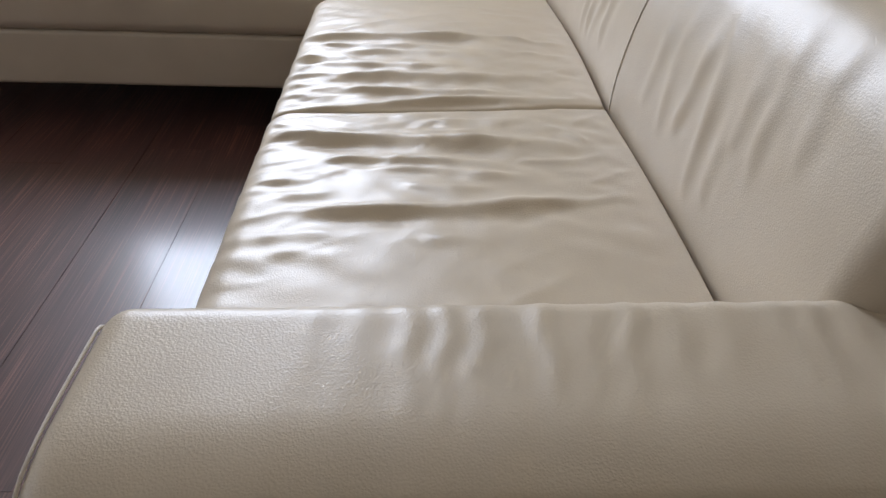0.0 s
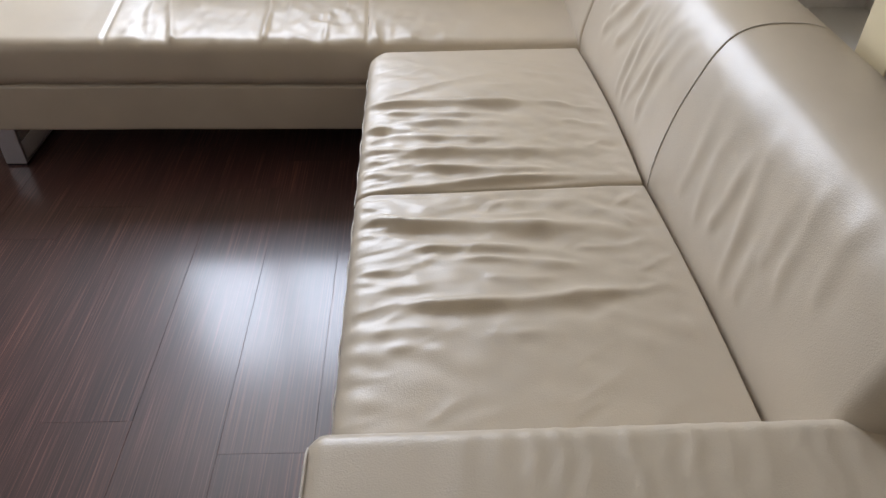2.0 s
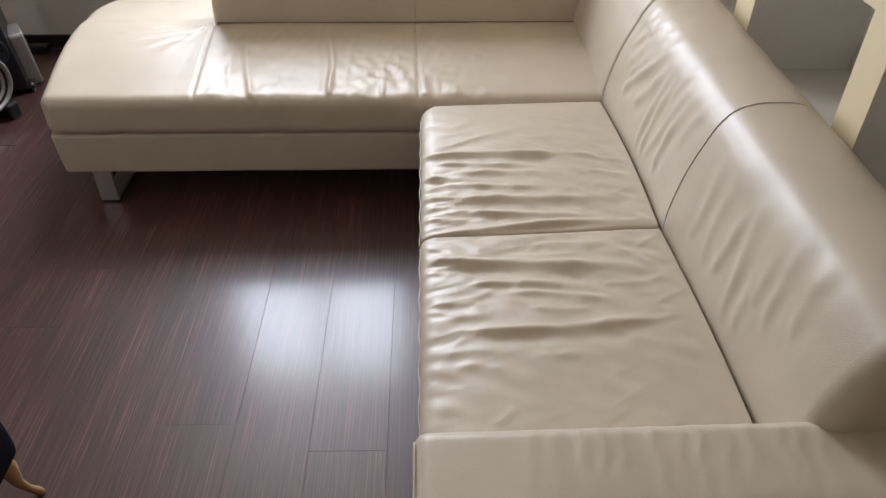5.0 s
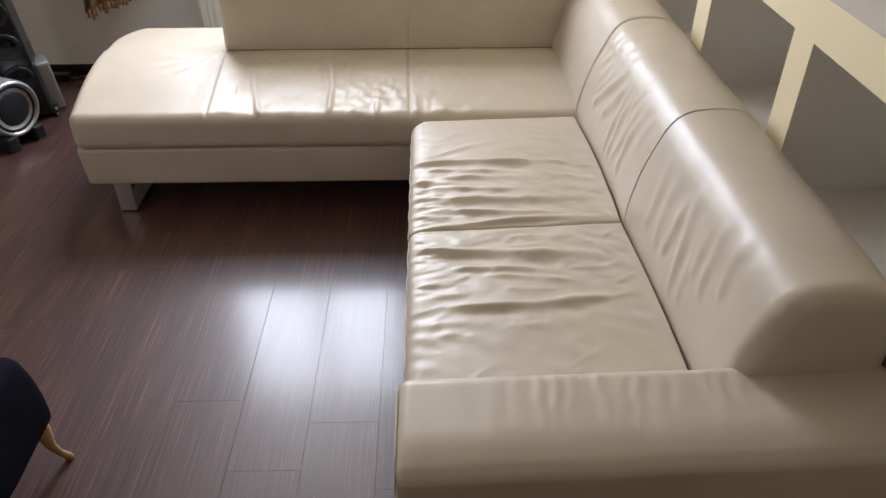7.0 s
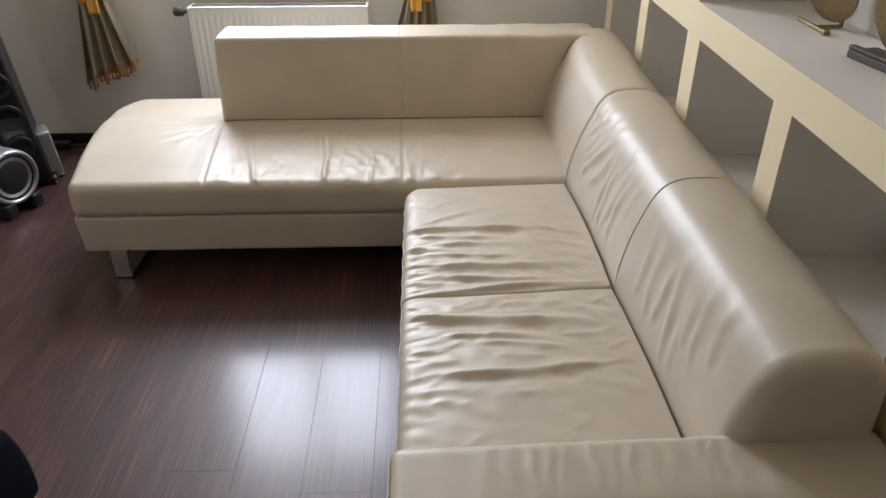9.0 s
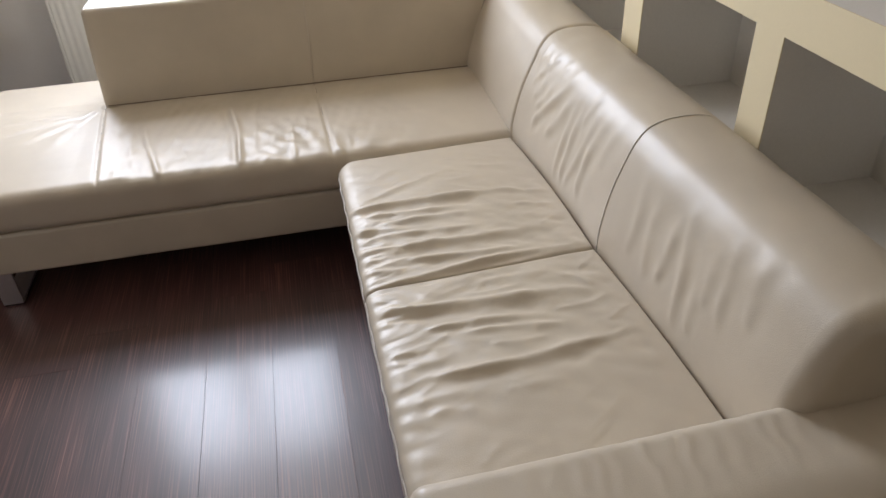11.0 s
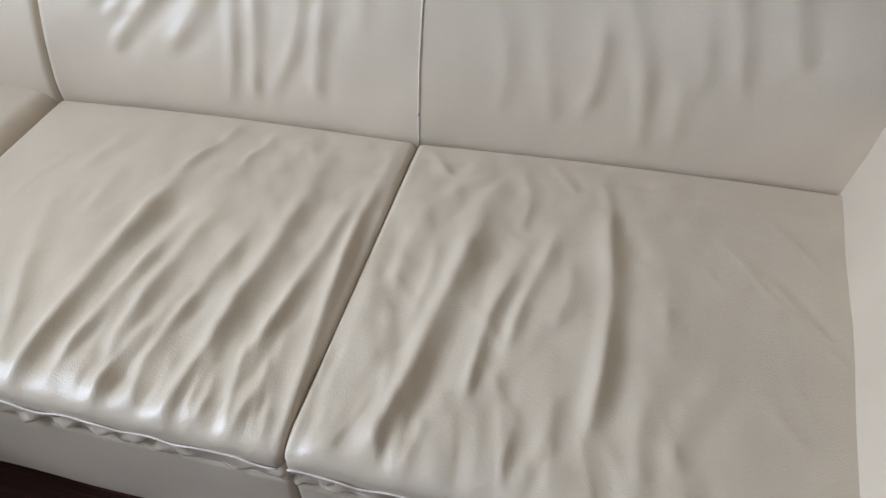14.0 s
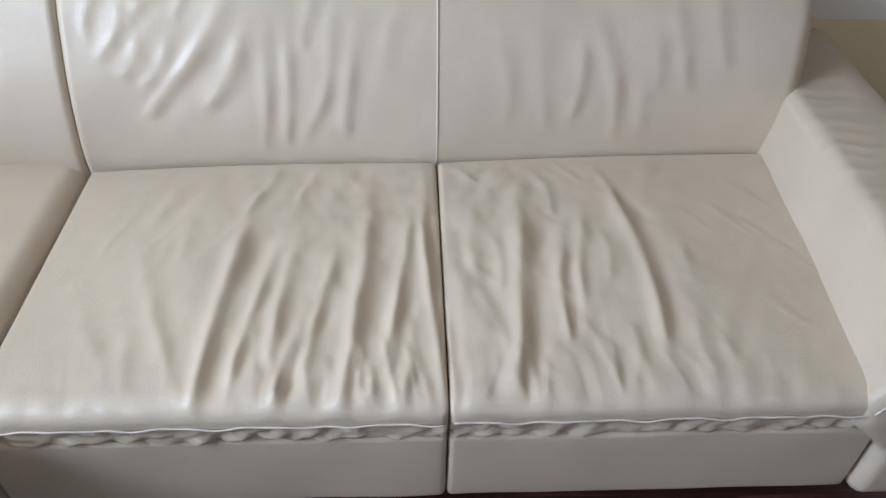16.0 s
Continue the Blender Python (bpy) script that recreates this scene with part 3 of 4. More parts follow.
def spline(points, n):
    """n points along a smooth curve through the given ones, evenly spread."""
    P = np.array(points, float)
    out = []
    for i in range(len(P) - 1):
        a, b, c, d = P[max(i - 1, 0)], P[i], P[i + 1], P[min(i + 2, len(P) - 1)]
        for t in np.linspace(0, 1, 24, endpoint=False):
            out.append(0.5 * (2 * b + (c - a) * t + (2 * a - 5 * b + 4 * c - d) * t * t + (3 * b - a - 3 * c + d) * t ** 3))
    out = np.array(out + [P[-1]])
    s = np.concatenate([[0], np.cumsum(np.linalg.norm(np.diff(out, axis=0), axis=1))])
    u = np.linspace(0, s[-1], n)
    return np.stack([np.interp(u, s, out[:, k]) for k in range(out.shape[1])], 1)


BACK_FOLDS = [   # y, z at the top, y, z at the bottom, width, height, bow
    (1.414, 0.775, 1.468, 0.680, 0.0132, 0.0050, -0.0087), (1.309, 0.727, 1.389, 0.624, 0.0154, 0.0040, -0.0054),
    (1.215, 0.781, 1.381, 0.571, 0.0176, 0.0090, -0.0074), (1.171, 0.737, 1.267, 0.577, 0.0187, 0.0060, -0.0068),
    (1.134, 0.727, 1.156, 0.498, 0.0154, 0.0050, -0.0020), (1.087, 0.747, 1.099, 0.505, 0.0154, 0.0050, 0.0027),
    (0.989, 0.747, 1.061, 0.512, 0.0165, 0.0050, -0.0147), (0.936, 0.747, 0.969, 0.525, 0.0176, 0.0060, 0.0111),
    (1.379, 0.727, 1.432, 0.642, 0.0154, 0.0030, -0.0074), (0.651, 0.738, 0.630, 0.543, 0.0198, 0.0030, -0.0106),
    (0.556, 0.718, 0.539, 0.523, 0.0198, 0.0025, 0.0083), (0.463, 0.729, 0.479, 0.556, 0.0176, 0.0040, -0.0032),
    (0.435, 0.749, 0.375, 0.509, 0.0187, 0.0050, -0.0078), (0.311, 0.729, 0.297, 0.618, 0.0176, 0.0025, 0.0032),
    (0.282, 0.780, 0.224, 0.606, 0.0176, 0.0030, 0.0011), (0.335, 0.624, 0.313, 0.522, 0.0154, 0.0020, 0.0019),
]
BACK_FOLDS += [   # short creases under the ridge
    (1.475, 0.800, 1.490, 0.720, 0.012, 0.0035, 0.0), (1.36, 0.805, 1.40, 0.745, 0.012, 0.0035, 0.0), (1.28, 0.810, 1.31, 0.755, 0.012, 0.0030, 0.0),
    (1.03, 0.81, 1.06, 0.70, 0.014, 0.0030, 0.0), (0.86, 0.80, 0.88, 0.66, 0.020, 0.0025, 0.0), (0.20, 0.80, 0.15, 0.66, 0.020, 0.0030, 0.0),
]


def back_panel(y0, y1, r0, r1, label, rise=None, pitch=0.0075):
    prof = spline(PROFILE, 150)
    tan = np.gradient(prof, axis=0)
    nor = np.stack([-tan[:, 1], tan[:, 0]], 1)
    nor /= np.linalg.norm(nor, axis=1, keepdims=True)
    Y = np.concatenate([y0 + r0 * (1 - np.cos(np.linspace(0, math.pi / 2, 9)))[:-1], y0 + r0 + np.array([0.0, 0.0008, 0.002]), np.arange(y0 + r0 + 0.005, y1 - r1 - 0.005, pitch), y1 - r1 - np.array([0.002, 0.0008]), y1 - r1 * (1 - np.cos(np.linspace(math.pi / 2, 0, 9)))])
    e = np.zeros_like(Y)
    for dist, r in ((Y - y0, r0), (y1 - Y, r1)):
        t = np.clip(dist / r, 0, 1)
        e = np.maximum(e, r * (1 - np.sqrt(np.clip(1 - (1 - t) ** 2, 0, 1))))
    yy, ss = np.meshgrid(Y, np.arange(150), indexing="ij")
    wob = 0.005 * waves(yy, ss * 0.006, 81, 8, 24)
    x, z = prof[ss, 0], prof[ss, 1]
    h = np.zeros_like(x)
    front = np.clip((0.83 - x) / 0.05, 0, 1)
    for f in BACK_FOLDS:
        if y0 < f[0] < y1:
            h += fold(z, yy + wob, f[1], f[0], f[3], f[2], 1.3 * f[4], 0.95 * f[5], f[6], 0.45)
    h = h * front + 0.0011 * waves(yy, z, 51, 12, 40) + 0.0016 * waves(yy, x * 0.4, 53, 30, 80) * np.exp(-((x - 0.80) / 0.06) ** 2) * np.exp(-((yy - 1.25) / 0.3) ** 2)
    h *= np.clip(np.minimum(yy - y0, y1 - yy) / 0.03, 0, 1)
    x = x + skew(yy) * np.clip((0.74 - z) / 0.26, 0, 1) * (x < 0.82)
    if rise:
        lift = rise(yy)
        z = z + lift * np.clip((z - 0.46) / 0.36, 0, 1)
    out = h - e[:, None]
    V = np.stack([x + nor[ss, 0] * out, yy, z + nor[ss, 1] * out], -1).reshape(-1, 3)
    F, n = [], 150
    for i in range(len(Y) - 1):
        for k in range(n - 1):
            F.append((i * n + k, i * n + k + 1, (i + 1) * n + k + 1, (i + 1) * n + k))
        F.append((i * n + n - 1, i * n, (i + 1) * n, (i + 1) * n + n - 1))
    F += [tuple(range(n))[::-1], tuple((len(Y) - 1) * n + k for k in range(n))]
    return link("backrest", V, F, LEATHER, sofa, label)


back_panel(-0.034, 0.7743, 0.046, 0.0012, "cream leather backrest section with soft vertical folds")
back_panel(0.7747, 1.546, 0.0012, 0.016, "cream leather backrest section with slanting folds")
back_panel(1.548, 2.30, 0.016, 0.01, "smooth cream leather corner backrest", rise=lambda y: 0.036 * np.clip((y - 1.6) / 0.6, 0, 1) ** 1.2)
mid_seam = [(p[0] - 0.0006, 0.7745, p[1] + 0.0008) for p in spline(PROFILE[2:12], 60)]
tube("piping", mid_seam, 0.0021, PIPING, sofa, "pale leather seam piping")


# seam between the backs, its crease shade put in as a dark tube
tube("seam", [(p[0] - 0.001, 2.1965, p[1] + 0.036 * min(max((p[1] - 0.46) / 0.36, 0), 1)) for p in spline(PROFILE[2:10], 50)], 0.0022, SEAM_AND_SHADE, sofa, "seam where the backs meet, dark strip for its crease shade")


# dark tubes in place of shade: under the backrest end and the low back
tube("seam", [(x, -0.0315, 0.575 + 0.045 * x) for x in np.linspace(0.70, 1.01, 20)], 0.0028, SEAM_AND_SHADE, sofa, "dark strip put in for crease shade under the backrest end")
tube("seam", [(x, 2.1955, 0.4765) for x in np.linspace(-0.855, 0.655, 40)], 0.0022, SEAM_AND_SHADE, sofa, "dark strip put in for crease shade under the low backrest")


def short_back():
    def bend(P, N):
        P = P.copy()
        x, y, z = P.T.copy()
        w = np.clip((-0.6 - x) / 0.27, 0, 1)
        P[:, 0] += w * 0.018 * np.clip((z - 0.45) / 0.43, 0, 1)
        d = x + 0.022
        P += N * (-0.0016 * np.exp(-(d / 0.004) ** 2) + 0.0012 * waves(x, z + y, 61, 6, 25))[:, None]
        top = np.clip((z - 0.82) / 0.04, 0, 1)
        P[:, 2] += top * (0.0016 * waves(x, y * 0.3, 63, 40, 90) * np.clip((x - 0.2) / 0.2, 0, 1) - 0.05 * np.clip(y - 2.26, 0, 1))
        return P
    X = np.concatenate([steps(-0.872, -0.1, 0.022, 0.02, 6)[:-7], np.arange(-0.1, 0.06, 0.005), np.arange(0.06, 0.90, 0.012)])
    V, F = soft_box(X, steps(2.198, 2.45, 0.022, 0.02, 6), steps(0.44, 0.862, 0.022, 0.015, 6), 0.022, bend)
    b = link("backrest", V, F, LEATHER, sofa, "low straight cream leather backrest behind the chaise")
    tube("seam", [(-0.022, 2.199, 0.47), (-0.022, 2.199, 0.66), (-0.022, 2.199, 0.84)], 0.0010, PIPING, b)
    return b


short_back()


rng_a = random.Random(5)
ARM_CREASES = [(0.19 + 0.043 * k + rng_a.uniform(-0.012, 0.012), rng_a.uniform(0.009, 0.015), rng_a.uniform(0.0012, 0.0026) * min(1, (k + 1) / 3), rng_a.uniform(-0.05, 0.18)) for k in range(14)]


def armrest():
    def bend(P, N):
        P = P.copy()
        x, y, z = P.T.copy()
        top = np.clip((z - 0.40) / 0.16, 0, 1)
        P[:, 2] += 0.045 * np.clip(x, 0, 1) * top
        P[:, 1] -= 0.030 * np.clip((z - 0.40) / 0.17, 0, 1) * np.clip((y + 0.2) / 0.2, 0, 1)
        P[:, 1] += 0.055 * np.clip(1 - x / 0.75, 0, 1) * np.clip((y + 0.10) / 0.13, 0, 1) * (1 - 0.75 * np.clip((z - 0.42) / 0.12, 0, 1)) * np.clip((z - 0.31) / 0.05, -0.4, 1)
        up = np.clip((z - 0.52) / 0.04, 0, 1)
        ripple = sum(a * np.exp(-((x - c - lean * (y + 0.05) - 0.004 * np.sin(y * 70 + c * 30)) / w) ** 2) for c, w, a, lean in ARM_CREASES)
        P[:, 2] += up * (ripple * np.exp(-((y + 0.02) / 0.10) ** 2) - 0.018 * np.clip((-y - 0.12) / 0.1, 0, 1) ** 2 + 0.0004 * waves(x, y * 0.3, 71, 40, 130))
        P[:, 1] += (1 - up) * 0.0015 * waves(x, z, 73, 8, 25)
        return P
    V, F = soft_box(steps(-0.010, 1.022, 0.030, 0.0055, 7), steps(-0.235, 0.036, 0.030, 0.008, 7), steps(0.142, 0.580, 0.030, 0.012, 7), 0.030, bend)
    a = link("armrest", V, F, LEATHER, sofa, "padded cream leather armrest with faint creases")
    pts = [(-0.008, 0.070, 0.40), (-0.008, 0.052, 0.44), (-0.008, 0.034, 0.49), (-0.008, 0.014, 0.537), (-0.007, -0.009, 0.566), (-0.007, -0.04, 0.571), (-0.007, -0.15, 0.570), (-0.007, -0.20, 0.556), (-0.007, -0.228, 0.523), (-0.007, -0.232, 0.40), (-0.007, -0.232, 0.17)]
    tube("piping", spline(pts, 120), 0.0020, PIPING, a, "pale stitched leather piping")
    return a


armrest()


def sled_leg(x, y0, y1):
    bm = bmesh.new()
    add_box(bm, x - 0.035, x + 0.035, y0, y0 + 0.012, 0.008, 0.142, bevel=0.002)
    add_box(bm, x - 0.035, x + 0.035, y1 - 0.012, y1, 0.008, 0.142, bevel=0.002)
    add_box(bm, x - 0.035, x + 0.035, y0 + 0.012, y1 - 0.012, 0.008, 0.020, bevel=0.002)
    add_box(bm, x - 0.035, x + 0.035, y0 + 0.012, y1 - 0.012, 0.130, 0.142, bevel=0.002)
    leg = part("leg", bm, CHROME, sofa, "flat chromed metal loop leg")
    for ya in (y0 + 0.002, y1 - 0.032):
        part("glide", box(x - 0.032, x + 0.032, ya, ya + 0.03, 0.0, 0.008, bevel=0.001), RUBBER, leg, "black rubber glide")
    return leg


sled_leg(-1.222, 1.574, 2.42)
sled_leg(0.60, 1.75, 2.42)
sled_leg(0.50, -0.15, 0.30)


# ---- radiator under the window ----
def radiator(x0, x1, z0, z1):
    r = thing("radiator", "white enamelled panel radiator with ribbed front under the window", "radiator", ((x0 + x1) / 2, 2.98, z0))
    c = -Vector(r.location)
    yf, yb = 2.915, 3.035
    nx = 260
    X = np.linspace(x0 + 0.012, x1 - 0.012, nx)
    rib = np.clip(np.cos((X - x0) / 0.0333 * 2 * math.pi) * 1.6, -1, 1) * 0.0018
    edge = np.clip(np.minimum(X - X[0], X[-1] - X) / 0.02, 0, 1)
    zs = [z0 + 0.012, z0 + 0.035, z0 + 0.06, z1 - 0.075, z1 - 0.05, z1 - 0.012]
    on = [0, 0, 1, 1, 0, 0]
    V, F = [], []
    for z, k in zip(zs, on):
        V += [(x, yf - 0.004 + rib[i] * k * edge[i], z) for i, x in enumerate(X)]
    n0 = len(V)
    for z in zs:
        V += [(x, yf + 0.016, z) for x in X]
    for a in range(len(zs) - 1):
        for i in range(nx - 1):
            F.append((a * nx + i, a * nx + i + 1, (a + 1) * nx + i + 1, (a + 1) * nx + i))
            F.append((n0 + a * nx + i, n0 + (a + 1) * nx + i, n0 + (a + 1) * nx + i + 1, n0 + a * nx + i + 1))
        F.append((a * nx, (a + 1) * nx, n0 + (a + 1) * nx, n0 + a * nx))
        F.append((a * nx + nx - 1, n0 + a * nx + nx - 1, n0 + (a + 1) * nx + nx - 1, (a + 1) * nx + nx - 1))
    V = [Vector(v) + c for v in V]
    link("front_panel", V, F, WHITE, r)
    bm = bmesh.new()
    add_box(bm, x0, x0 + 0.012, yf - 0.006, yb, z0, z1 - 0.004, bevel=0.003)
    add_box(bm, x1 - 0.012, x1, yf - 0.006, yb, z0, z1 - 0.004, bevel=0.003)
    add_box(bm, x0 + 0.012, x1 - 0.012, yb - 0.014, yb, z0 + 0.01, z1 - 0.01)
    add_box(bm, x0 + 0.012, x1 - 0.012, yf - 0.006, yf + 0.018, z1 - 0.012, z1 - 0.002, bevel=0.002)
    bm.transform(Matrix.Translation(c))
    part("casing", bm, WHITE, r)
    bm = bmesh.new()
    k = x0 + 0.03
    while k < x1 - 0.03:
        add_box(bm, k, k + 0.006, yf + 0.02, yb - 0.016, z1 - 0.016, z1 - 0.006)
        k += 0.014
    add_box(bm, x0 + 0.013, x1 - 0.013, yf + 0.066, yf + 0.072, z1 - 0.014, z1 - 0.003)
    bm.transform(Matrix.Translation(c))
    part("grille", bm, GREYMETAL, r, "grey slotted top grille")
    m = Matrix.Translation(Vector((x0 - 0.085, 2.965, z1 - 0.035)) + c) @ pose(0, 0, 0, 0, 90, 0)
    lathe("valve_knob", [(0.020, 0), (0.024, 0.006), (0.024, 0.04), (0.020, 0.05), (0.010, 0.052), (0.010, 0.09)], DARKGREY, r, "grey thermostatic valve knob", 20, m)
    for xa in (x0 + 0.15, x1 - 0.18):
        bm = box(xa, xa + 0.03, yb, WALL_Y, z0 + 0.08, z1 - 0.08)
        bm.transform(Matrix.Translation(c))
        part("bracket", bm, WHITE, r)


radiator(-1.168, -0.21, 0.23, 0.836)


# ---- curtains ----
def curtain(name, side, x_tie, label):
    """A curtain gathered by a tieback; side is +1 where the lower end swings to the right."""
    y_mid = 2.965
    c = thing(name, label, "curtain", (x_tie, y_mid, 2.66), group="window curtains")
    nx, nz = 120, 70
    U, Zt = np.linspace(0, 1, nx), np.linspace(0, 1, nz)
    V = []
    for t in Zt:
        z_top = 2.68
        lower = max((t - 0.70) / 0.30, 0)
        wide = 0.42 - 0.26 * min(t / 0.70, 1) ** 1.5 if t < 0.70 else 0.16 + 0.15 * lower
        for u in U:
            foot = 0.40 + 0.13 * (u if side > 0 else 1 - u) + 0.012 * math.sin(u * 31)
            z = z_top + (0.86 - z_top) * t / 0.70 if t < 0.70 else 0.86 + (foot - 0.86) * lower
            x = x_tie + (u - 0.5) * wide + 0.02 * side * lower
            amp = 0.030 if t < 0.62 else 0.018 + 0.016 * lower
            y = y_mid + amp * math.sin(u * 2 * math.pi * 4.0 + 0.6 * math.sin(3 * t)) + 0.006 * math.sin(u * 57 + t * 5)
            V.append(Vector((x, y, z)) - c.location)
    F = [(a * nx + i, (a + 1) * nx + i, (a + 1) * nx + i + 1, a * nx + i + 1) for a in range(nz - 1) for i in range(nx - 1)]
    cloth = link("cloth", V, F, CURTAIN, c, "grey-green satin cloth in soft pleats")
    cloth.data.materials.append(CURTAIN_PALE)
    cloth.data.materials.append(CURTAIN_GOLD)
    for k, p in enumerate(cloth.data.polygons):
        if 0.18 < (k % (nx - 1)) / nx < 0.30 or 0.55 < (k % (nx - 1)) / nx < 0.68:
            p.material_index = 1
        elif 0.36 < (k % (nx - 1)) / nx < 0.44 or 0.80 < (k % (nx - 1)) / nx < 0.86:
            p.material_index = 2
    sol = cloth.modifiers.new("thickness", "SOLIDIFY")
    sol.thickness = 0.004
    # fringe: a braid and hanging tassels along the foot
    rng = random.Random(7 if side > 0 else 8)
    foot_row = V[(nz - 1) * nx:]
    bm = bmesh.new()
    for i in range(0, nx - 1):
        a, b = foot_row[i], foot_row[i + 1]
        q = [bm.verts.new(a + Vector((0, dy, dz))) for dy, dz in ((-0.004, 0), (-0.004, 0.03), (0.004, 0.03), (0.004, 0))]
        w = [bm.verts.new(b + Vector((0, dy, dz))) for dy, dz in ((-0.004, 0), (-0.004, 0.03), (0.004, 0.03), (0.004, 0))]
        for k in range(4):
            bm.faces.new((q[k], q[(k + 1) % 4], w[(k + 1) % 4], w[k]))
    part("braid", bm, ORANGE, c, "orange braided edge")
    bm = bmesh.new()
    for i in range(2, nx - 2, 4):
        size = rng.uniform(0.028, 0.042)
        m = Matrix.Translation(foot_row[i] + Vector((0, 0, -size / 2))) @ pose(0, 0, 0, rng.uniform(-6, 6), rng.uniform(-6, 6), 0)
        bmesh.ops.create_cone(bm, cap_ends=True, segments=7, radius1=0.0085, radius2=0.003, depth=size, matrix=m)
    part("fringe", bm, ORANGE, c, "orange tassel fringe")["kind"] = "stuff"
    # tieback: a broad amber band with a hanging flap
    ring = []
    for k in range(40):
        an = 2 * math.pi * k / 40
        ring.append((0.068 * math.cos(an), 0.048 * math.sin(an)))
    V2, F2 = [], []
    for z, grow in ((0.86, 1.0), (0.89, 1.08), (0.94, 1.08), (0.97, 1.0)):
        V2 += [Vector((x_tie + gx * grow, y_mid + gy * grow, z + 0.25 * gx * side)) - c.location for gx, gy in ring]
    for a in range(3):
        F2 += [(a * 40 + k, a * 40 + (k + 1) % 40, (a + 1) * 40 + (k + 1) % 40, (a + 1) * 40 + k) for k in range(40)]
    tie = link("tieback", V2, F2, AMBER, c, "amber fabric tieback")
    s2 = tie.modifiers.new("thickness", "SOLIDIFY")
    s2.thickness = 0.006
    V3, F3 = [], []
    for a in range(9):
        for k in range(13):
            u, t = k / 12, a / 8
            V3.append(Vector((x_tie + side * 0.02 + (u - 0.5) * (0.075 - 0.015 * t), y_mid - 0.054 - 0.008 * math.sin(u * 9), 0.95 - 0.145 * t)) - c.location)
    F3 = [(a * 13 + k, (a + 1) * 13 + k, (a + 1) * 13 + k + 1, a * 13 + k + 1) for a in range(8) for k in range(12)]
    flap = link("tieback_flap", V3, F3, AMBER, c, "hanging amber tieback end")
    s3 = flap.modifiers.new("thickness", "SOLIDIFY")
    s3.thickness = 0.005


curtain("curtain", 1, -1.675, "grey-green satin curtain tied with an amber band, orange fringe")
curtain("curtain", -1, 0.07, "grey-green satin curtain with amber band behind the sofa")
rod = thing("curtain_rod", "dark metal curtain rod above the window", "curtain rod", (-0.77, 2.965, 2.70))
tube("rod", [(-1.2, 0, 0), (0, 0, 0), (1.2, 0, 0)], 0.012, DARKWOOD, rod, sides=12)
for x in (-1.0, 1.0):
    bm = box(x - 0.012, x + 0.012, 0.0, WALL_Y - 2.965, -0.012, 0.012)
    part("bracket", bm, DARKWOOD, rod)


# ---- loudspeakers ----
def driver(parent, m, radius, ring_mat=RUBBER):
    d = lathe("driver", [(radius, -0.004), (radius, 0.006), (radius * 0.95, 0.010), (radius * 0.88, 0.008), (radius * 0.84, 0.002), (radius * 0.80, 0.006), (radius * 0.74, 0.006), (radius * 0.70, -0.001)], ring_mat, parent, "", 32, m)
    lathe("cone", [(radius * 0.69, -0.001), (radius * 0.30, -0.026), (radius * 0.28, -0.020), (radius * 0.20, -0.012), (radius * 0.05, -0.008)], CONE, d, "dark grey speaker cone", 32, m)
    return d


tower = thing("floor_speaker", "tall slim black floor-standing loudspeaker with a column of drivers", "loudspeaker", (-2.045, 2.60, 0))
tower.rotation_euler = (0, 0, radians(24))


def tower_body():
    def bend(P, N):
        P = P.copy()
        P[:, 0] = P[:, 0] * (1 - 0.10 * np.clip(P[:, 2], 0, 1.2)) - 0.08 * P[:, 2]
        P[:, 1] += 0.05 * np.clip(P[:, 2], 0, 1.2)
        return P
    V, F = soft_box(steps(-0.082, 0.082, 0.012, 0.03, 4), steps(-0.14, 0.16, 0.012, 0.05, 4), steps(0.035, 1.12, 0.012, 0.08, 4), 0.012, bend)
    return link("cabinet", V, F, BLACK, tower)


tower_body()
for z in (0.230, 0.395, 0.560, 0.725):
    driver(tower, Matrix.Translation((-0.08 * z, -0.1395 + 0.05 * z - 0.002, z)) @ pose(0, 0, 0, 90 + 2.9, 0, 0), 0.068)
lathe("tweeter", [(0.030, -0.004), (0.030, 0.004), (0.018, 0.003), (0.012, 0.008), (0.003, 0.011)], CONE, tower, "small dome tweeter", 24, Matrix.Translation((-0.08 * 0.86, -0.1395 + 0.05 * 0.86, 0.86)) @ pose(0, 0, 0, 92.9, 0, 0))
for x in (-0.095, 0.095):
    for y in (-0.12, 0.13):
        lathe("spike", [(0.003, 0.0), (0.007, 0.012), (0.008, 0.02), (0.008, 0.045), (0.004, 0.05)], CHROME, tower, "chrome spike foot", 12, Matrix.Translation((x, y, 0)))
part("outrigger", box(-0.105, 0.105, -0.132, 0.142, 0.022, 0.036, bevel=0.004), BLACK, tower)

sub = thing("subwoofer", "round silver subwoofer with dark cone on black feet", "subwoofer", (-1.985, 2.23, 0))
turn = Matrix.Translation((0, 0, 0.190)) @ Matrix.Rotation(radians(64), 4, "Z") @ Matrix.Scale(0.92, 4) @ Matrix.Rotation(radians(90), 4, "X")
lathe("housing", [(0.10, -0.17), (0.132, -0.15), (0.146, -0.10), (0.150, 0.0), (0.150, 0.05), (0.146, 0.066), (0.136, 0.076), (0.129, 0.072), (0.124, 0.060)], SILVER, sub, "silver round housing", 48, turn)
dr = lathe("driver", [(0.124, 0.055), (0.121, 0.064), (0.114, 0.068), (0.106, 0.056), (0.098, 0.046), (0.092, 0.052)], RUBBER, sub, "thick black rubber surround", 48, turn)
lathe("cone", [(0.092, 0.050), (0.090, 0.060), (0.084, 0.063), (0.05, 0.066), (0.004, 0.068)], CONE, dr, "flat dark grey cone", 48, turn)
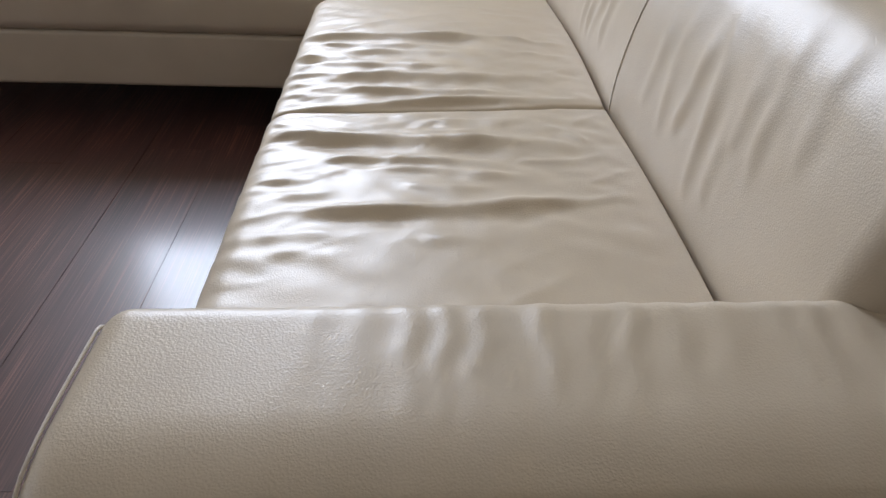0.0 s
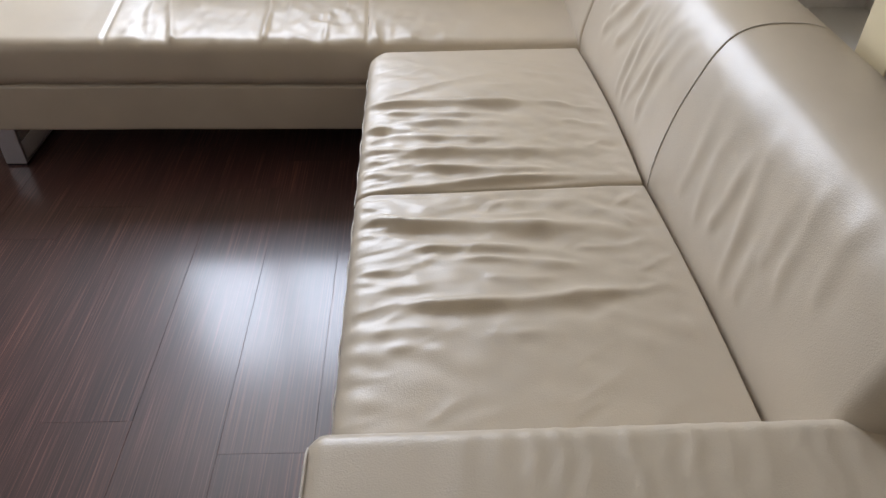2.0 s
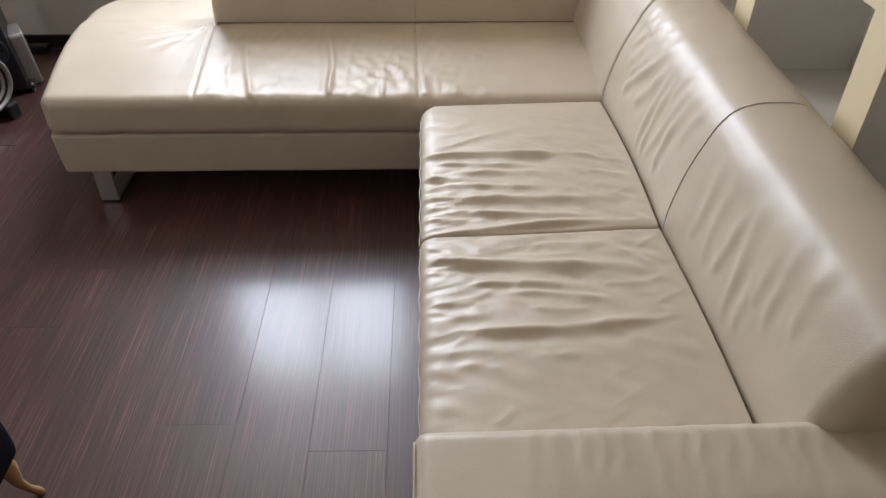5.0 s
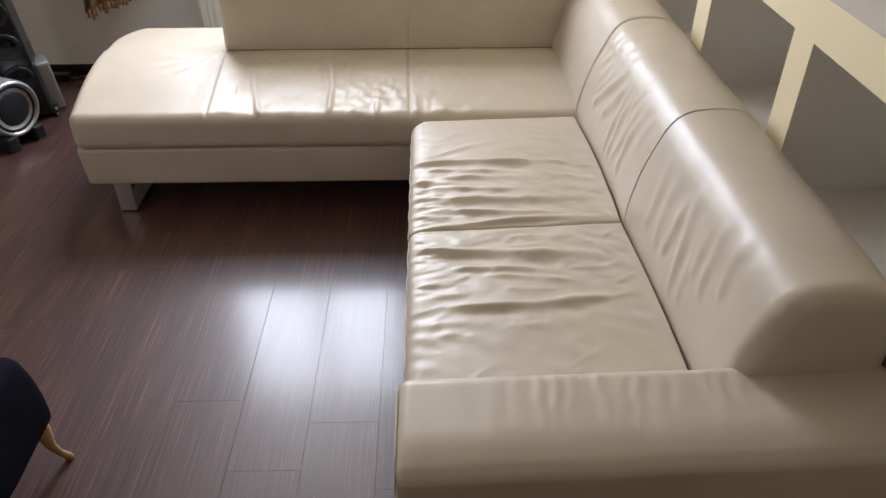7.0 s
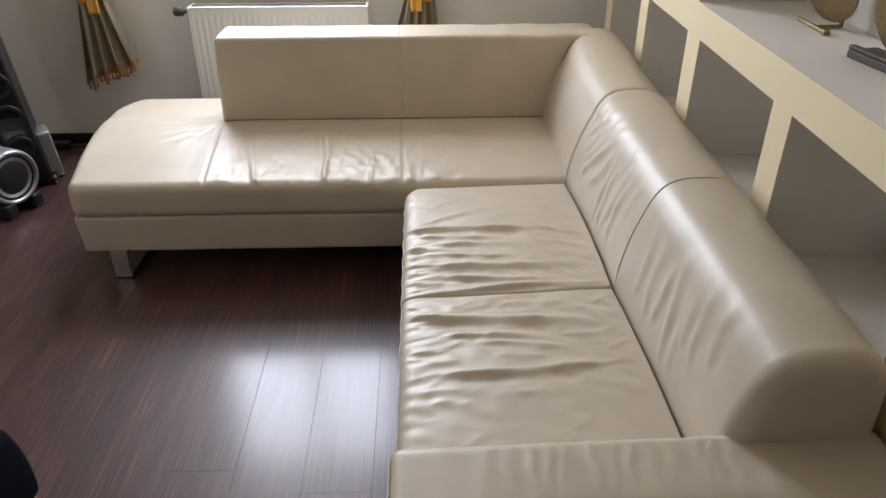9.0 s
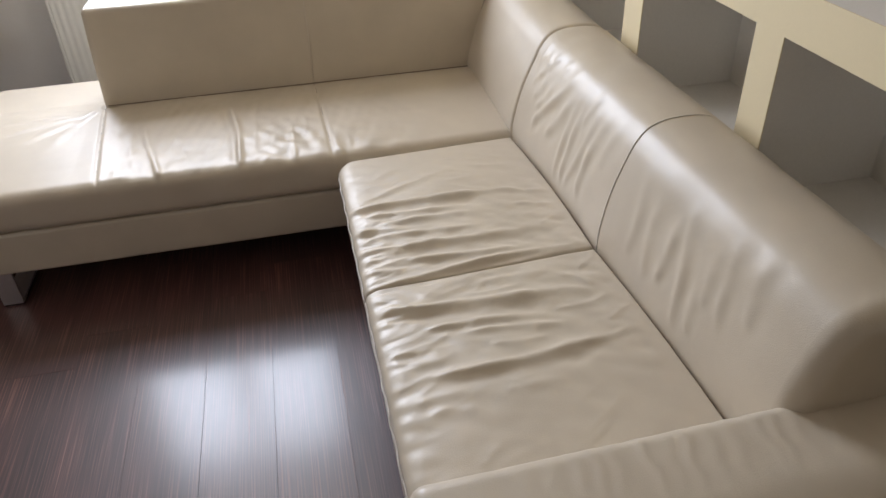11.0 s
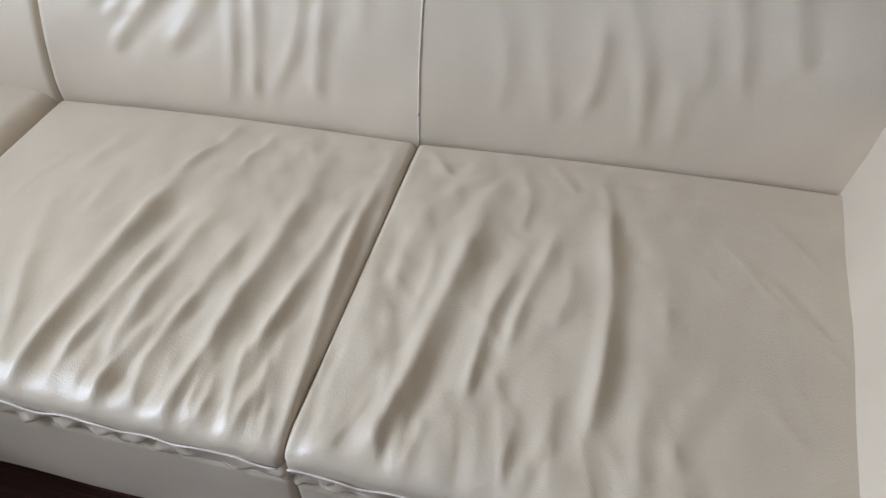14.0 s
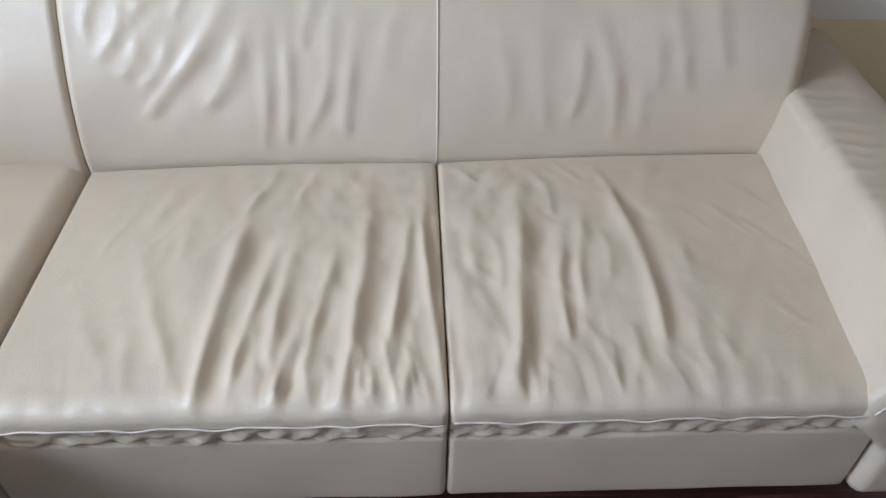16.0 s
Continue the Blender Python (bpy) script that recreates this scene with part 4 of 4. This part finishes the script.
for k in (-1, 1):
    m = Matrix.Rotation(radians(64), 4, "Z")
    bm = box(k * 0.075 - 0.03, k * 0.075 + 0.03, -0.085, 0.12, 0.0, 0.075, bevel=0.012)
    bm.transform(m)
    part("foot", bm, RUBBER, sub, "black rubber foot block")


slab = thing("white_panel", "flat silver-white box leaning upright behind the loudspeaker", "box", (-1.975, 2.68, 0))
slab.rotation_euler = (0, radians(-4), radians(32))
part("shell", box(-0.035, 0.035, -0.08, 0.08, 0.0, 0.265, bevel=0.012, segs=3), SILVER, slab, smooth=True)
# shade on this side is put in as a grey colour
part("front_face", box(-0.027, 0.027, -0.084, -0.0795, 0.014, 0.25, bevel=0.001), GREYMETAL, slab, "front face, coloured grey for the shade on it")
strip = thing("power_strip", "black power strip lying by the skirting board", "power strip", (-2.12, 3.0, 0))
part("body", box(-0.10, 0.10, -0.03, 0.03, 0, 0.045, bevel=0.008), BLACK, strip)
part("plug", box(-0.05, -0.01, -0.02, 0.02, 0.045, 0.075, bevel=0.006), RUBBER, strip)
tube("cable", spline([(0.10, 0, 0.012), (0.16, 0.02, 0.006), (0.20, -0.03, 0.006), (0.17, -0.10, 0.006)], 30), 0.005, RUBBER, strip)


# ---- upholstered stool ----
stool = thing("stool", "low navy velvet stool on curved golden wooden legs", "stool", (-1.190, 0.060, 0))


def stool_body():
    def bend(P, N):
        P = P.copy()
        t = np.clip((P[:, 2] - 0.17) / 0.26, 0, 1)
        P[:, :2] *= (1 + 0.04 * np.sin(t * math.pi) - 0.09 * t)[:, None]
        P[:, 2] += 0.015 * np.clip((P[:, 2] - 0.40) / 0.03, 0, 1) * np.cos(np.clip(P[:, 0] / 0.24, -1, 1) * 1.5) * np.cos(np.clip(P[:, 1] / 0.24, -1, 1) * 1.5)
        P += N * (0.002 * waves(P[:, 0] + P[:, 2], P[:, 1], 91, 10, 35))[:, None]
        return P
    V, F = soft_box(steps(-0.23, 0.23, 0.035, 0.02, 5), steps(-0.23, 0.23, 0.035, 0.02, 5), steps(0.165, 0.425, 0.035, 0.02, 5), 0.035, bend)
    return link("body", V, F, VELVET, stool)


stool_body()
for sx in (-1, 1):
    for sy in (-1, 1):
        V, F, sides = [], [], 10
        rings = [(0.0, 0.026, 0.010), (0.012, 0.024, 0.012), (0.045, 0.012, 0.010), (0.08, 0.004, 0.013), (0.12, 0.002, 0.019), (0.15, 0.0, 0.024), (0.18, -0.004, 0.026)]
        for z, out, rad in rings:
            for k in range(sides):
                an = 2 * math.pi * k / sides
                V.append((sx * (0.192 + out) + rad * math.cos(an), sy * (0.192 + out) + rad * math.sin(an), z))
        for a in range(len(rings) - 1):
            F += [(a * sides + k, a * sides + (k + 1) % sides, (a + 1) * sides + (k + 1) % sides, (a + 1) * sides + k) for k in range(sides)]
        F += [tuple(range(sides))[::-1], tuple((len(rings) - 1) * sides + k for k in range(sides))]
        link("leg", V, F, GOLDWOOD, stool, "curved golden wooden leg")


# ---- things on the shelf ----
def show_plate(x, y, radius, tilt, yaw, label):
    p = thing("display_plate", label, "plate", (x, y, SHELF))
    m = Matrix.Rotation(radians(yaw), 4, "Z") @ Matrix.Translation((0, 0, radius + 0.022)) @ Matrix.Rotation(radians(tilt), 4, "Y") @ Matrix.Rotation(radians(-90), 4, "Y")
    d = lathe("plate", [(radius * 0.5, -0.008), (radius * 0.75, -0.004), (radius * 0.97, 0.010), (radius, 0.014), (radius * 0.97, 0.016), (radius * 0.74, 0.003), (radius * 0.5, 0.0), (0.002, 0.0)], BRONZE, p, "dark bronze round plate", 48, m)
    lathe("rim", [(radius * 0.97, 0.013), (radius * 1.01, 0.013), (radius * 1.01, 0.018), (radius * 0.97, 0.018)], BRASS, p, "polished gilt rim", 48, m)
    bm = bmesh.new()
    for a, b, w, h in ((-0.3, -0.28, 0.6, 0.10), (-0.22, -0.12, 0.10, 0.44), (0.02, -0.12, 0.11, 0.52), (0.24, -0.1, 0.08, 0.36), (-0.36, -0.06, 0.08, 0.20)):
        add_box(bm, (a - w / 2 + 0.05) * radius, (a + w / 2 + 0.05) * radius, b * radius, (b + h) * radius, 0.0012, 0.004)
    bm.transform(m @ Matrix.Rotation(radians(90), 4, "Z"))
    part("relief", bm, BRASS, p, "gilt relief shapes")
    return p


plate_a = show_plate(1.300, 1.10, 0.095, -14, 18, "round bronze display plate with gilt relief on a brass stand")
bm = bmesh.new()
add_box(bm, -0.048, -0.036, -0.080, 0.108, 0.0, 0.012, bevel=0.003)
add_box(bm, -0.052, -0.032, -0.086, -0.062, 0.0, 0.016, bevel=0.004)
add_box(bm, -0.036, 0.045, -0.006, 0.006, 0.002, 0.010, bevel=0.002)
add_box(bm, 0.036, 0.045, -0.006, 0.006, 0.010, 0.110, bevel=0.002)
part("stand", bm, BRASS, plate_a, "small brass easel stand")
plate_b = show_plate(1.285, 0.695, 0.115, -12, 10, "large copper display plate with gilt rim on a dark stand")
bm = bmesh.new()
add_box(bm, -0.055, 0.035, -0.125, 0.125, 0.0, 0.022, bevel=0.004)
add_box(bm, -0.055, -0.035, -0.125, 0.125, 0.022, 0.034, bevel=0.004)
bm.transform(Matrix.Rotation(radians(10), 4, "Z"))
part("stand", bm, DARKWOOD, plate_b, "dark wooden plate stand")

# ---- floor planks ----
W, L, GAP = 0.2115, 1.21, 0.00012
LEAN = {0: 0.5, -1: 0.0, -2: -0.03, -3: -0.25}   # rows of boards that lie a little askew, degrees
lengths = {}


def plank_mesh(size):
    """One board, shared by all boards of its length."""
    key = round(size, 3)
    if key not in lengths:
        first = part("plank", box(GAP, W - GAP, GAP, size - GAP, -0.012, 0.0, bevel=0.00045, segs=1), FLOOR, floor)
        lengths[key] = first.data
        bpy.data.objects.remove(first)
    return lengths[key]


rng = random.Random(3)
x = -0.095 - 14 * W
while x < 1.03:
    start = {-1: 0.391}.get(round((x + 0.095) / W), None)
    y = (start - 3 * L) if start is not None else Y0 - rng.uniform(0.1, 1.1)
    while y < WALL_Y - 0.05:
        lo, hi = max(y, Y0 + 0.003), min(y + L, WALL_Y - 0.003)
        if hi - lo > 0.02:
            o = new("plank", plank_mesh(hi - lo))
            o.location = (x, lo, 0)
            o.rotation_euler = (0, radians(LEAN.get(round((x + 0.095) / W), rng.uniform(-0.15, 0.15))), 0)
            o.parent = floor
        y += L
    x += W
